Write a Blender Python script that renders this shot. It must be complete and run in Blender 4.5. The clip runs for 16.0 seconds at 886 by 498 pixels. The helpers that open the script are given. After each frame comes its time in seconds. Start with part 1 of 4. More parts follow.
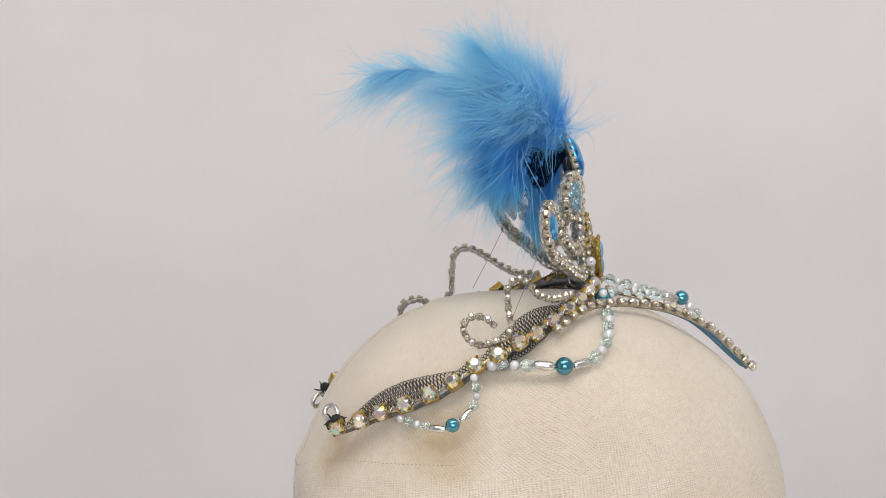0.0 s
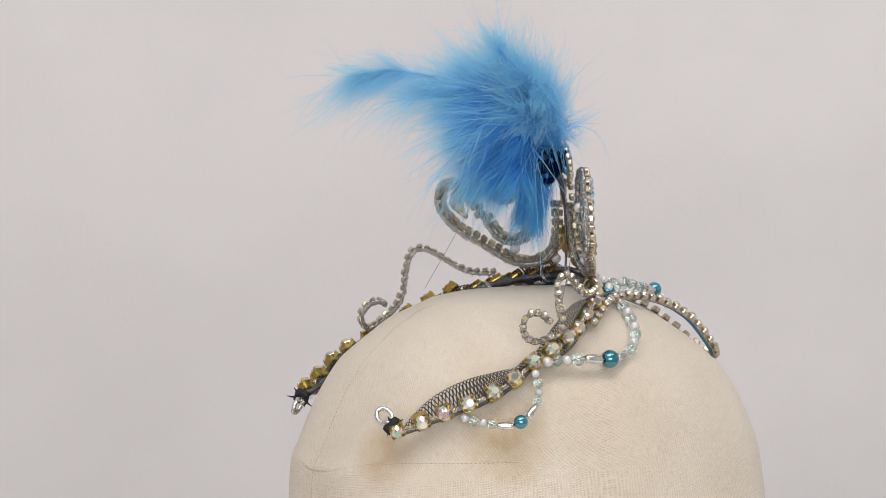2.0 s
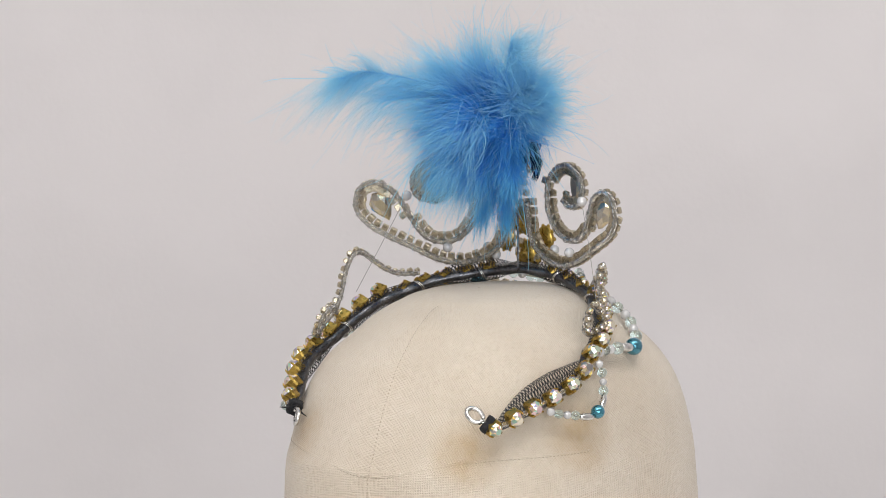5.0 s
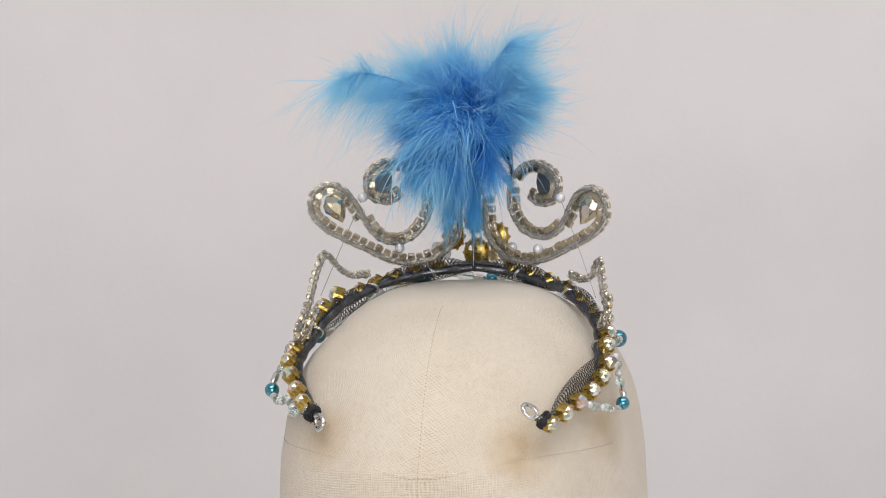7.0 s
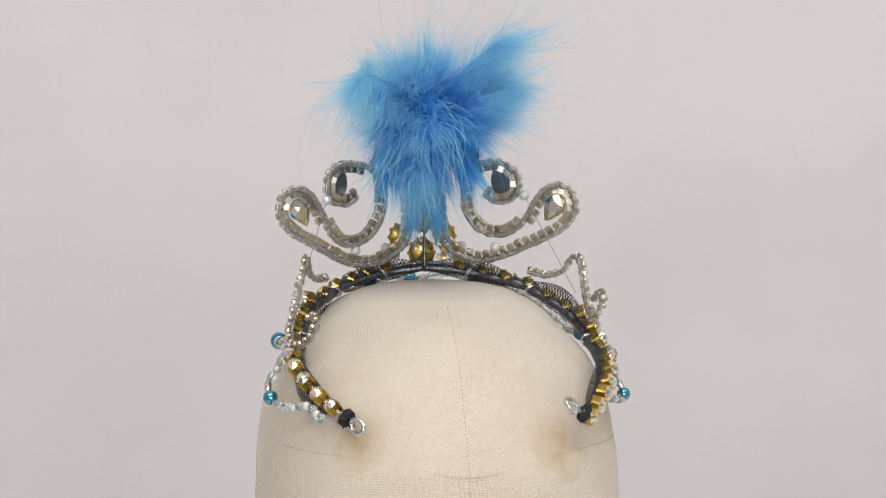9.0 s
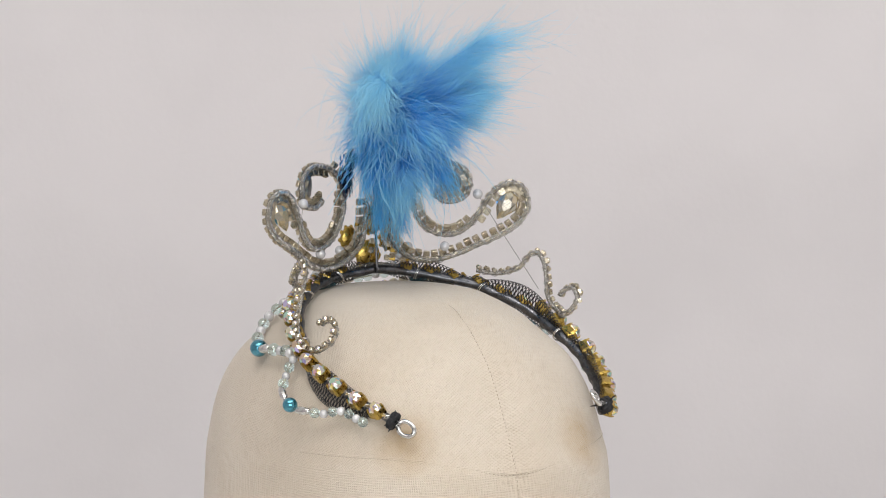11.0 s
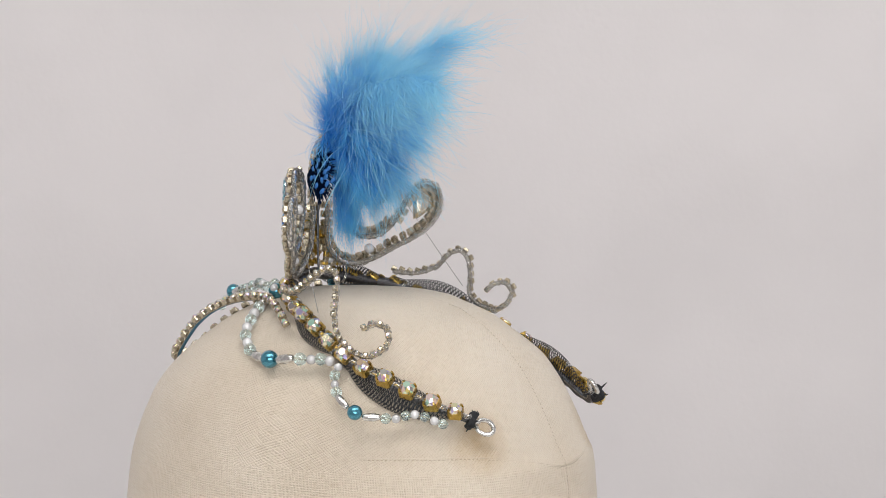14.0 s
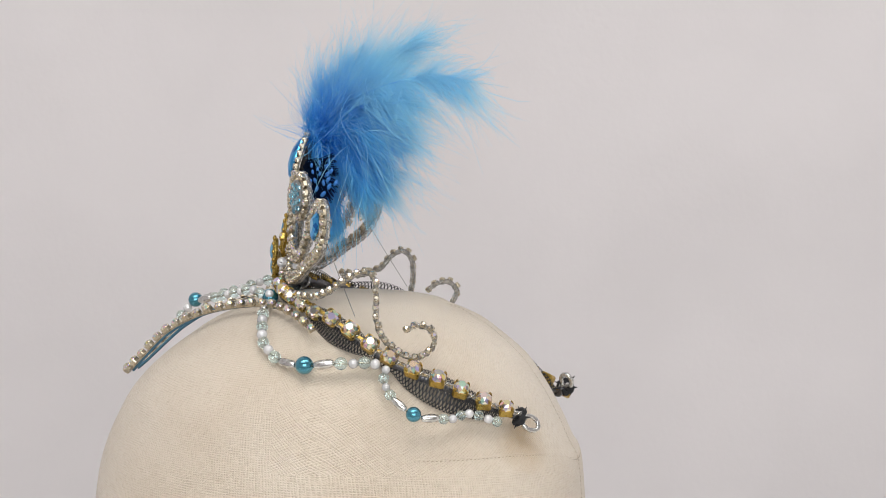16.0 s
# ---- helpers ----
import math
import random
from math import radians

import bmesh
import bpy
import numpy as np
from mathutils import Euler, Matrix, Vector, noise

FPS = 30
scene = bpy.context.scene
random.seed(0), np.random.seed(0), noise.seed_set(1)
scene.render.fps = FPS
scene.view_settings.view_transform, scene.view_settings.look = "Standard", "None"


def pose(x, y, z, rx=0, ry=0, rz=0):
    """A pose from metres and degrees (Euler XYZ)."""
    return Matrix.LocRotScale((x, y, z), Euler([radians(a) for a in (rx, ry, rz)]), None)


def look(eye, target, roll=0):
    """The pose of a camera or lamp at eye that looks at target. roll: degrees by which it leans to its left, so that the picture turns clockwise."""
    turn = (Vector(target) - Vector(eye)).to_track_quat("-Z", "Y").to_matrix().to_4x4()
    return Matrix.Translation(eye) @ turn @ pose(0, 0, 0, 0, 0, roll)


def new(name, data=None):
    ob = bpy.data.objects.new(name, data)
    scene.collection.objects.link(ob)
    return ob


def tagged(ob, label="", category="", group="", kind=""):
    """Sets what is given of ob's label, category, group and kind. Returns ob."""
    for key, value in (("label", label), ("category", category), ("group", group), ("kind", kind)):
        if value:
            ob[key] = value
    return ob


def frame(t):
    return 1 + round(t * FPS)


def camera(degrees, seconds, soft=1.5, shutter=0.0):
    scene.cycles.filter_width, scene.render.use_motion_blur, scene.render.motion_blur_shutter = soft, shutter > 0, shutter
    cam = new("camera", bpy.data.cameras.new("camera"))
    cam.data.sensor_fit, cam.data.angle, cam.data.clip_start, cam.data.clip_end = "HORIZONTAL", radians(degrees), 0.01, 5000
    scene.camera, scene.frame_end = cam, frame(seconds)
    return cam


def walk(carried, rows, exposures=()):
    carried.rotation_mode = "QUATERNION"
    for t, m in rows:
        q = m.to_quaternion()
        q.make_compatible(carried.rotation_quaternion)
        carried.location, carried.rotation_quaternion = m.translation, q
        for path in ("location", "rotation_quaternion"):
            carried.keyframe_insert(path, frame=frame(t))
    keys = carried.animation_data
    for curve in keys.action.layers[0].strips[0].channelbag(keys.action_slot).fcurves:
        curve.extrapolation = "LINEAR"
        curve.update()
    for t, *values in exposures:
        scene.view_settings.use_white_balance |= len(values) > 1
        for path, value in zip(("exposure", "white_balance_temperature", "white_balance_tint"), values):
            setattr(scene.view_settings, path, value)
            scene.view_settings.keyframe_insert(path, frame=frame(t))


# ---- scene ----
SECONDS = 16.0
TURN = 10.2            # degrees per second of the turntable
AXIS_Z = 1.05          # height of the tiara's own origin above the floor
MM = 0.001

# ---- camera: stands still on a tripod ----
cam = camera(14.04, SECONDS, soft=0.8)
CAM_POSE = Matrix(((0.999933, 0.011295, -0.002445, 0.0),
                   (-0.003467, 0.091311, -0.995816, -1.4337),
                   (-0.011024, 0.995758, 0.091344, AXIS_Z + 0.16502),
                   (0, 0, 0, 1)))
walk(cam, [(0, CAM_POSE), (SECONDS, CAM_POSE)])
scene.view_settings.exposure = 0.0

# ---- light: a white room under broad ceiling lights ----
world = bpy.data.worlds.new("room_air")
world.use_nodes = True
world.node_tree.nodes["Background"].inputs[0].default_value = (0.9, 0.95, 1.0, 1)
world.node_tree.nodes["Background"].inputs[1].default_value = 0.05
scene.world = world


def area(name, eye, target, sx, sy, watts, colour):
    lamp = bpy.data.lights.new(name, "AREA")
    lamp.shape, lamp.size, lamp.size_y, lamp.energy, lamp.color = "RECTANGLE", sx, sy, watts, colour
    ob = new(name, lamp)
    ob.matrix_world = look(eye, target)
    return ob


area("ceiling_lamp", (-0.35, -0.9, 2.72), (-0.2, -0.3, 0.9), 1.5, 1.5, 22, (1.0, 0.972, 0.955))
area("ceiling_lamp", (0.5, -0.6, 2.72), (0.3, 0.1, 0.9), 1.8, 0.8, 15, (1.0, 0.972, 0.955))
# added fill from the front, out of view; the room has no window
area("front_fill", (0.2, -2.9, 1.35), (0, 0, 1.0), 2.4, 1.4, 44, (0.93, 0.965, 1.0))


# ---- materials ----
def material(name, colour, rough=0.5, metal=0.0, **more):
    m = bpy.data.materials.new(name)
    m.use_nodes = True
    b = m.node_tree.nodes["Principled BSDF"]
    b.inputs["Base Color"].default_value = (*colour, 1)
    b.inputs["Roughness"].default_value = rough
    b.inputs["Metallic"].default_value = metal
    for key, value in more.items():
        b.inputs[key.replace("_", " ")].default_value = value
    return m


def nodes_of(m):
    return m.node_tree.nodes, m.node_tree.links, m.node_tree.nodes["Principled BSDF"]


def math_node(n, l, op, a, b=None):
    k = n.new("ShaderNodeMath")
    k.operation = op
    for i, v in enumerate((a, b)):
        if v is None:
            continue
        if isinstance(v, (int, float)):
            k.inputs[i].default_value = v
        else:
            l.new(v, k.inputs[i])
    return k.outputs[0]


def ramp(n, l, fac, stops):
    r = n.new("ShaderNodeValToRGB")
    while len(r.color_ramp.elements) < len(stops):
        r.color_ramp.elements.new(0.5)
    for el, (p, c) in zip(r.color_ramp.elements, stops):
        el.position, el.color = p, (*c, 1)
    l.new(fac, r.inputs[0])
    return r.outputs[0]


def noise_node(n, l, scale, detail=3, vec=None):
    k = n.new("ShaderNodeTexNoise")
    k.inputs["Scale"].default_value, k.inputs["Detail"].default_value = scale, detail
    if vec is not None:
        l.new(vec, k.inputs["Vector"])
    return k.outputs["Fac"]


def linen():
    """Cream calico with a visible weave, faint stains and slubs."""
    m = material("cream_calico", (0.72, 0.62, 0.47), 0.9)
    n, l, b = nodes_of(m)
    co = n.new("ShaderNodeTexCoord")
    sep = n.new("ShaderNodeSeparateXYZ")
    l.new(co.outputs["UV"], sep.inputs[0])
    u, v = sep.outputs[0], sep.outputs[1]
    wob = noise_node(n, l, 160, 2, co.outputs["Object"])
    wob = math_node(n, l, "MULTIPLY", wob, 4.0)
    k = 2 * math.pi / 0.00096
    wu = math_node(n, l, "SINE", math_node(n, l, "ADD", math_node(n, l, "MULTIPLY", u, k), wob))
    wv = math_node(n, l, "SINE", math_node(n, l, "ADD", math_node(n, l, "MULTIPLY", v, k), wob))
    weave = math_node(n, l, "MAXIMUM", wu, wv)
    streaks = []
    for su, sv in ((260, 2300), (2300, 260)):
        mp = n.new("ShaderNodeMapping")
        mp.inputs["Scale"].default_value = (su, sv, 1)
        l.new(co.outputs["UV"], mp.inputs[0])
        streaks.append(noise_node(n, l, 1.0, 2, mp.outputs[0]))
    slub = math_node(n, l, "ADD", streaks[0], streaks[1])
    h = math_node(n, l, "ADD", math_node(n, l, "MULTIPLY", weave, 0.55), math_node(n, l, "MULTIPLY", math_node(n, l, "SUBTRACT", slub, 0.95), 2.8))
    stain = noise_node(n, l, 22, 4, co.outputs["Object"])
    mix = n.new("ShaderNodeMix")
    mix.data_type, mix.blend_type = "RGBA", "MULTIPLY"
    mix.inputs[0].default_value = 1.0
    base = ramp(n, l, stain, [(0.30, (0.66, 0.565, 0.452)), (0.5, (0.705, 0.615, 0.503)), (0.72, (0.74, 0.655, 0.548))])
    thread = ramp(n, l, math_node(n, l, "ADD", math_node(n, l, "MULTIPLY", h, 0.22), 0.35), [(0.0, (0.70, 0.65, 0.57)), (0.5, (1, 1, 1))])
    l.new(base, mix.inputs[6])
    l.new(thread, mix.inputs[7])
    colour = mix.outputs[2]
    for spot, reach in (((-0.046, -0.038, -0.040), 0.017), ((-0.043, 0.044, -0.036), 0.016), ((-0.005, -0.066, -0.036), 0.020)):
        far = n.new("ShaderNodeVectorMath")
        far.operation = "DISTANCE"
        far.inputs[1].default_value = spot
        l.new(co.outputs["Object"], far.inputs[0])
        ring = math_node(n, l, "SUBTRACT", 1.0, math_node(n, l, "DIVIDE", far.outputs["Value"], reach))
        blot = math_node(n, l, "MULTIPLY", ring, noise_node(n, l, 120, 4, co.outputs["Object"]))
        k2 = n.new("ShaderNodeClamp")
        l.new(math_node(n, l, "MULTIPLY", blot, 1.5), k2.inputs[0])
        tint = n.new("ShaderNodeMix")
        tint.data_type = "RGBA"
        tint.inputs[7].default_value = (0.47, 0.32, 0.16, 1)
        l.new(k2.outputs[0], tint.inputs[0])
        l.new(colour, tint.inputs[6])
        colour = tint.outputs[2]
    l.new(colour, b.inputs["Base Color"])
    bump = n.new("ShaderNodeBump")
    bump.inputs["Strength"].default_value, bump.inputs["Distance"].default_value = 0.6, 0.00025
    l.new(h, bump.inputs["Height"])
    l.new(bump.outputs[0], b.inputs["Normal"])
    b.inputs["Sheen Weight"].default_value = 0.35
    b.inputs["Sheen Roughness"].default_value = 0.4
    return m


def wall_paint(name, colour):
    m = material(name, colour, 0.85)
    n, l, b = nodes_of(m)
    co = n.new("ShaderNodeTexCoord")
    f = noise_node(n, l, 7, 4, co.outputs["Object"])
    lo = tuple(c * 0.965 for c in colour)
    hi = tuple(min(1, c * 1.02) for c in colour)
    l.new(ramp(n, l, f, [(0.35, lo), (0.65, hi)]), b.inputs["Base Color"])
    bump = n.new("ShaderNodeBump")
    bump.inputs["Strength"].default_value, bump.inputs["Distance"].default_value = 0.15, 0.001
    l.new(noise_node(n, l, 180, 3, co.outputs["Object"]), bump.inputs["Height"])
    l.new(bump.outputs[0], b.inputs["Normal"])
    return m


def aurora(name, stops, rough=0.06, metal=0.92):
    """Foil-backed cut glass with an iridescent coat: each facet takes its own tint."""
    m = material(name, (0.8, 0.8, 0.8), rough, metal, IOR=1.6, Coat_Weight=0.15, Coat_Roughness=0.02)
    n, l, b = nodes_of(m)
    g = n.new("ShaderNodeNewGeometry")
    o = n.new("ShaderNodeObjectInfo")
    f = math_node(n, l, "FRACT", math_node(n, l, "ADD", g.outputs["Random Per Island"],
                                          math_node(n, l, "MULTIPLY", o.outputs["Random"], 7.31)))
    l.new(ramp(n, l, f, stops), b.inputs["Base Color"])
    return m


def pearl_paint(name, colour, rough=0.2):
    m = material(name, colour, rough, 0.15, Coat_Weight=0.8, Coat_Roughness=0.08)
    n, l, b = nodes_of(m)
    o = n.new("ShaderNodeObjectInfo")
    a = tuple(c * 0.82 for c in colour)
    z = tuple(min(1, c * 1.12) for c in colour)
    l.new(ramp(n, l, o.outputs["Random"], [(0, a), (1, z)]), b.inputs["Base Color"])
    b.inputs["Specular IOR Level"].default_value = 0.8
    b.inputs["Transmission Weight"].default_value = 0.2
    return m


def scratched(name, colour, rough, scale=900):
    m = material(name, colour, rough, 1.0)
    n, l, b = nodes_of(m)
    co = n.new("ShaderNodeTexCoord")
    f = noise_node(n, l, scale, 3, co.outputs["Object"])
    l.new(ramp(n, l, f, [(0.3, (rough * 0.5,) * 3), (0.7, (min(1, rough * 1.8),) * 3)]), b.inputs["Roughness"])
    l.new(ramp(n, l, noise_node(n, l, 260, 2, co.outputs["Object"]),
               [(0.3, tuple(c * 0.7 for c in colour)), (0.6, colour)]), b.inputs["Base Color"])
    return m


def netting():
    """Black net: fine diamonds of thread with open air between."""
    m = material("black_net", (0.02, 0.02, 0.022), 0.6)
    n, l, b = nodes_of(m)
    co = n.new("ShaderNodeTexCoord")
    sep = n.new("ShaderNodeSeparateXYZ")
    l.new(co.outputs["UV"], sep.inputs[0])
    k = math.pi / 0.0015
    a = math_node(n, l, "MULTIPLY", math_node(n, l, "ADD", sep.outputs[0], sep.outputs[1]), k)
    c = math_node(n, l, "MULTIPLY", math_node(n, l, "SUBTRACT", sep.outputs[0], sep.outputs[1]), k)
    a = math_node(n, l, "ABSOLUTE", math_node(n, l, "SINE", a))
    c = math_node(n, l, "ABSOLUTE", math_node(n, l, "SINE", c))
    thread = math_node(n, l, "LESS_THAN", math_node(n, l, "MINIMUM", a, c), 0.37)
    l.new(thread, b.inputs["Alpha"])
    return m


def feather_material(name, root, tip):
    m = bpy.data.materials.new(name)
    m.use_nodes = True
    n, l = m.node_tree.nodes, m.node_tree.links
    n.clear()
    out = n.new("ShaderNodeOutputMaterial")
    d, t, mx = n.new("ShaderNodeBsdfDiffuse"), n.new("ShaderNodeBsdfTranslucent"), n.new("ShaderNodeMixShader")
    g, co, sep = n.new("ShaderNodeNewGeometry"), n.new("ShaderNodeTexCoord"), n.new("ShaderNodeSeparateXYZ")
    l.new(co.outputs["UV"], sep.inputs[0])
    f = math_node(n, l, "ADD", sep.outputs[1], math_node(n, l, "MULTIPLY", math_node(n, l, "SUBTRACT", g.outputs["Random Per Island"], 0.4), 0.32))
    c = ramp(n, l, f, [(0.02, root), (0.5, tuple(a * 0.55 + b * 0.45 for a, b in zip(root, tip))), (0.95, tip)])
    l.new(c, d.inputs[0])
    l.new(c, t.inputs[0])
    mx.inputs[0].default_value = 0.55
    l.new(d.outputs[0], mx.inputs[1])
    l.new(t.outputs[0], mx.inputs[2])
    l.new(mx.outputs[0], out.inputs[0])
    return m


CALICO = linen()
STITCH = material("seam_thread", (0.40, 0.33, 0.24), 0.9)
WALL = wall_paint("pale_wall_paint", (0.793, 0.757, 0.76))
CEILING = wall_paint("ceiling_paint", (0.82, 0.82, 0.80))
FLOOR = wall_paint("floor_lino", (0.42, 0.40, 0.37))
WOOD = wall_paint("table_laminate", (0.80, 0.77, 0.72))
GREY = material("turntable_plastic", (0.55, 0.55, 0.55), 0.5)
GOLD = scratched("worn_gold_metal", (0.52, 0.355, 0.09), 0.28)
SILVER = scratched("silver_metal", (0.80, 0.79, 0.77), 0.2)
DULL = scratched("dull_silver_metal", (0.56, 0.49, 0.37), 0.28)
WIRE = material("silver_wire", (0.78, 0.77, 0.75), 0.25, 1.0)
GREYWIRE = material("tarnished_wire", (0.30, 0.28, 0.26), 0.32, 1.0)
BLACK = wall_paint("black_thread", (0.018, 0.018, 0.02))
BAND = scratched("black_metallic_braid", (0.17, 0.17, 0.18), 0.32, 1500)
NET = netting()
CLEAR = material("clear_plastic_tube", (0.62, 0.60, 0.55), 0.1, 0.0, Transmission_Weight=0.8, IOR=1.4)
AB = aurora("iridescent_crystal", [(0.0, (0.95, 0.50, 0.68)), (0.10, (0.88, 0.82, 0.68)), (0.20, (0.98, 0.80, 0.24)), (0.30, (0.80, 0.78, 0.72)), (0.40, (0.24, 0.23, 0.23)), (0.50, (0.50, 0.82, 0.66)),
                                   (0.60, (0.94, 0.86, 0.62)), (0.70, (0.56, 0.50, 0.94)), (0.80, (0.44, 0.41, 0.36)), (0.90, (0.98, 0.66, 0.40)), (1.0, (0.84, 0.78, 0.86))], 0.06, 0.75)
ICE = aurora("clear_crystal", [(0.0, (0.92, 0.86, 0.74)), (0.2, (0.26, 0.24, 0.20)), (0.4, (0.78, 0.70, 0.54)), (0.55, (0.97, 0.96, 0.92)), (0.7, (0.42, 0.38, 0.30)), (0.85, (0.85, 0.72, 0.45)), (1.0, (0.80, 0.80, 0.84))])
BLUEICE = aurora("blue_crystal", [(0.0, (0.05, 0.30, 0.75)), (0.5, (0.10, 0.50, 0.88)), (1.0, (0.02, 0.16, 0.52))])
PAVE = aurora("pale_blue_crystal", [(0.0, (0.10, 0.42, 0.58)), (0.4, (0.40, 0.72, 0.82)), (0.7, (0.04, 0.20, 0.32)), (1.0, (0.70, 0.88, 0.93))])
SMOKE = aurora("dark_foil_back", [(0.0, (0.22, 0.23, 0.24)), (0.5, (0.42, 0.42, 0.40)), (1.0, (0.30, 0.32, 0.34))], 0.38)
FOIL = aurora("crystal_foil_back", [(0.0, (0.55, 0.48, 0.32)), (0.35, (0.90, 0.80, 0.58)), (0.65, (0.45, 0.43, 0.38)), (1.0, (0.80, 0.74, 0.62))], 0.22)
TEAL = pearl_paint("teal_pearl", (0.06, 0.29, 0.39), 0.1)
TEAL.node_tree.nodes["Principled BSDF"].inputs["Metallic"].default_value = 0.7
AQUA = material("aqua_glass_bead", (0.80, 0.94, 0.92), 0.03, 0.0, Transmission_Weight=0.88, IOR=1.5, Coat_Weight=1.0, Coat_Roughness=0.03)
PEARL = pearl_paint("white_pearl", (0.78, 0.77, 0.77), 0.06)
# deep blue carries the tuft's self-shading as well as its dye
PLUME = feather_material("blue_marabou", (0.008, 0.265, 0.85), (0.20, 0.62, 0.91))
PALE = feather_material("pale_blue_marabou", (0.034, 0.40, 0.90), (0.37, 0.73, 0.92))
SPOT_DARK = feather_material("dark_spotted_vane", (0.006, 0.012, 0.03), (0.008, 0.02, 0.06))
SPOT_BLUE = material("bright_blue_spot", (0.03, 0.17, 0.50), 0.6)


# ---- mesh helpers; all shapes of the tiara are in millimetres ----
def mesh(name, verts, faces, mats, which=None, smooth=True, uvs=None, scale=MM):
    me = bpy.data.meshes.new(name)
    me.from_pydata([(x * scale, y * scale, z * scale) for x, y, z in verts], [], faces)
    for m in mats if isinstance(mats, (list, tuple)) else [mats]:
        me.materials.append(m)
    me.polygons.foreach_set("use_smooth", [smooth] * len(me.polygons))
    if which is not None:
        me.polygons.foreach_set("material_index", which)
    if uvs is not None:
        lay = me.uv_layers.new(name="UVMap")
        idx = np.empty(len(me.loops), dtype=np.int32)
        me.loops.foreach_get("vertex_index", idx)
        lay.data.foreach_set("uv", np.asarray(uvs, dtype=np.float32)[idx].ravel())
    me.update()
    return me


def part(name, data, parent, label="", m=None):
    ob = new(name, data)
    ob.parent = parent
    if m is not None:
        ob.matrix_basis = m
    if label:
        tagged(ob, label)
    return ob


def spline(points, step):
    """Even samples, step apart, of a smooth curve through the points."""
    p = np.array(points, dtype=float)
    q = np.vstack([2 * p[0] - p[1], p, 2 * p[-1] - p[-2]])
    out = []
    for i in range(1, len(q) - 2):
        for t in np.linspace(0, 1, 16, endpoint=False):
            a, b, c, d = q[i - 1], q[i], q[i + 1], q[i + 2]
            out.append(0.5 * (2 * b + (c - a) * t + (2 * a - 5 * b + 4 * c - d) * t * t + (3 * b - a - 3 * c + d) * t ** 3))
    out.append(p[-1])
    out = np.array(out)
    s = np.concatenate([[0], np.cumsum(np.linalg.norm(np.diff(out, axis=0), axis=1))])
    n = max(2, int(round(s[-1] / step)) + 1)
    w = np.linspace(0, s[-1], n)
    return np.stack([np.interp(w, s, out[:, k]) for k in range(3)], axis=1)


def unit(v):
    return v / (np.linalg.norm(v, axis=-1, keepdims=True) + 1e-12)


def head_normal(p):
    p = np.asarray(p, dtype=float)
    return unit((p - np.array([42.0, 0.0, -70.0])) / np.array([98.0, 72.0, 90.0]) ** 2)


def band_normal(p):
    """The band stands upright in front and lies against the head behind."""
    p = np.asarray(p, dtype=float)
    n = head_normal(p)
    n[..., 2] *= np.interp(p[..., 0], [-5, 38], [1.0, 0.3])
    return unit(n)


def frames_along(path, up):
    tan = unit(np.gradient(path, axis=0))
    side = unit(np.cross(tan, up))
    return tan, side, unit(np.cross(side, tan))


def tube_data(path, radius, sides=8, up=None, closed=False):
    path = np.asarray(path, dtype=float)
    up = np.tile(np.array([0.31, 0.17, 0.93]), (len(path), 1)) if up is None else up
    tan, a, b = frames_along(path, up)
    r = np.broadcast_to(np.asarray(radius, dtype=float), (len(path),))
    verts, faces = [], []
    for i in range(len(path)):
        for k in range(sides):
            w = 2 * math.pi * k / sides
            verts.append(tuple(path[i] + r[i] * (math.cos(w) * a[i] + math.sin(w) * b[i])))
    for i in range(len(path) - 1):
        for k in range(sides):
            k2 = (k + 1) % sides
            faces.append((i * sides + k, i * sides + k2, (i + 1) * sides + k2, (i + 1) * sides + k))
    faces.append(tuple(range(sides))[::-1])
    faces.append(tuple(range((len(path) - 1) * sides, len(path) * sides)))
    return verts, faces


def tube(name, path, radius, mat, sides=8, up=None):
    return mesh(name, *tube_data(path, radius, sides, up), mat)


def lathe(name, profile, mat, sides=16):
    verts, faces = [], []
    for r, z in profile:
        for k in range(sides):
            w = 2 * math.pi * k / sides
            verts.append((r * math.cos(w), r * math.sin(w), z))
    for i in range(len(profile) - 1):
        for k in range(sides):
            k2 = (k + 1) % sides
            faces.append((i * sides + k, i * sides + k2, (i + 1) * sides + k2, (i + 1) * sides + k))
    return mesh(name, verts, faces, mat)


def bead_mesh(name, r, mat):
    prof = [(r * math.sin(w), -r * math.cos(w)) for w in np.linspace(0.16, math.pi - 0.16, 11)]
    return lathe(name, [(r * 0.1, -r * 0.7)] + prof + [(r * 0.1, r * 0.7)], mat)


def aim(p, z, x=None, scale=1.0):
    """Pose at p (mm) with its z axis along z."""
    z = unit(np.asarray(z, dtype=float))
    x = np.array([0.2, 0.9, 0.3]) if x is None else np.asarray(x, dtype=float)
    x = unit(x - z * np.dot(x, z))
    y = np.cross(z, x)
    m = Matrix.Identity(4)
    s = (scale,) * 3 if isinstance(scale, (int, float)) else scale
    for i in range(3):
        m[i][0], m[i][1], m[i][2], m[i][3] = x[i] * s[0], y[i] * s[1], z[i] * s[2], p[i] * MM
    return m


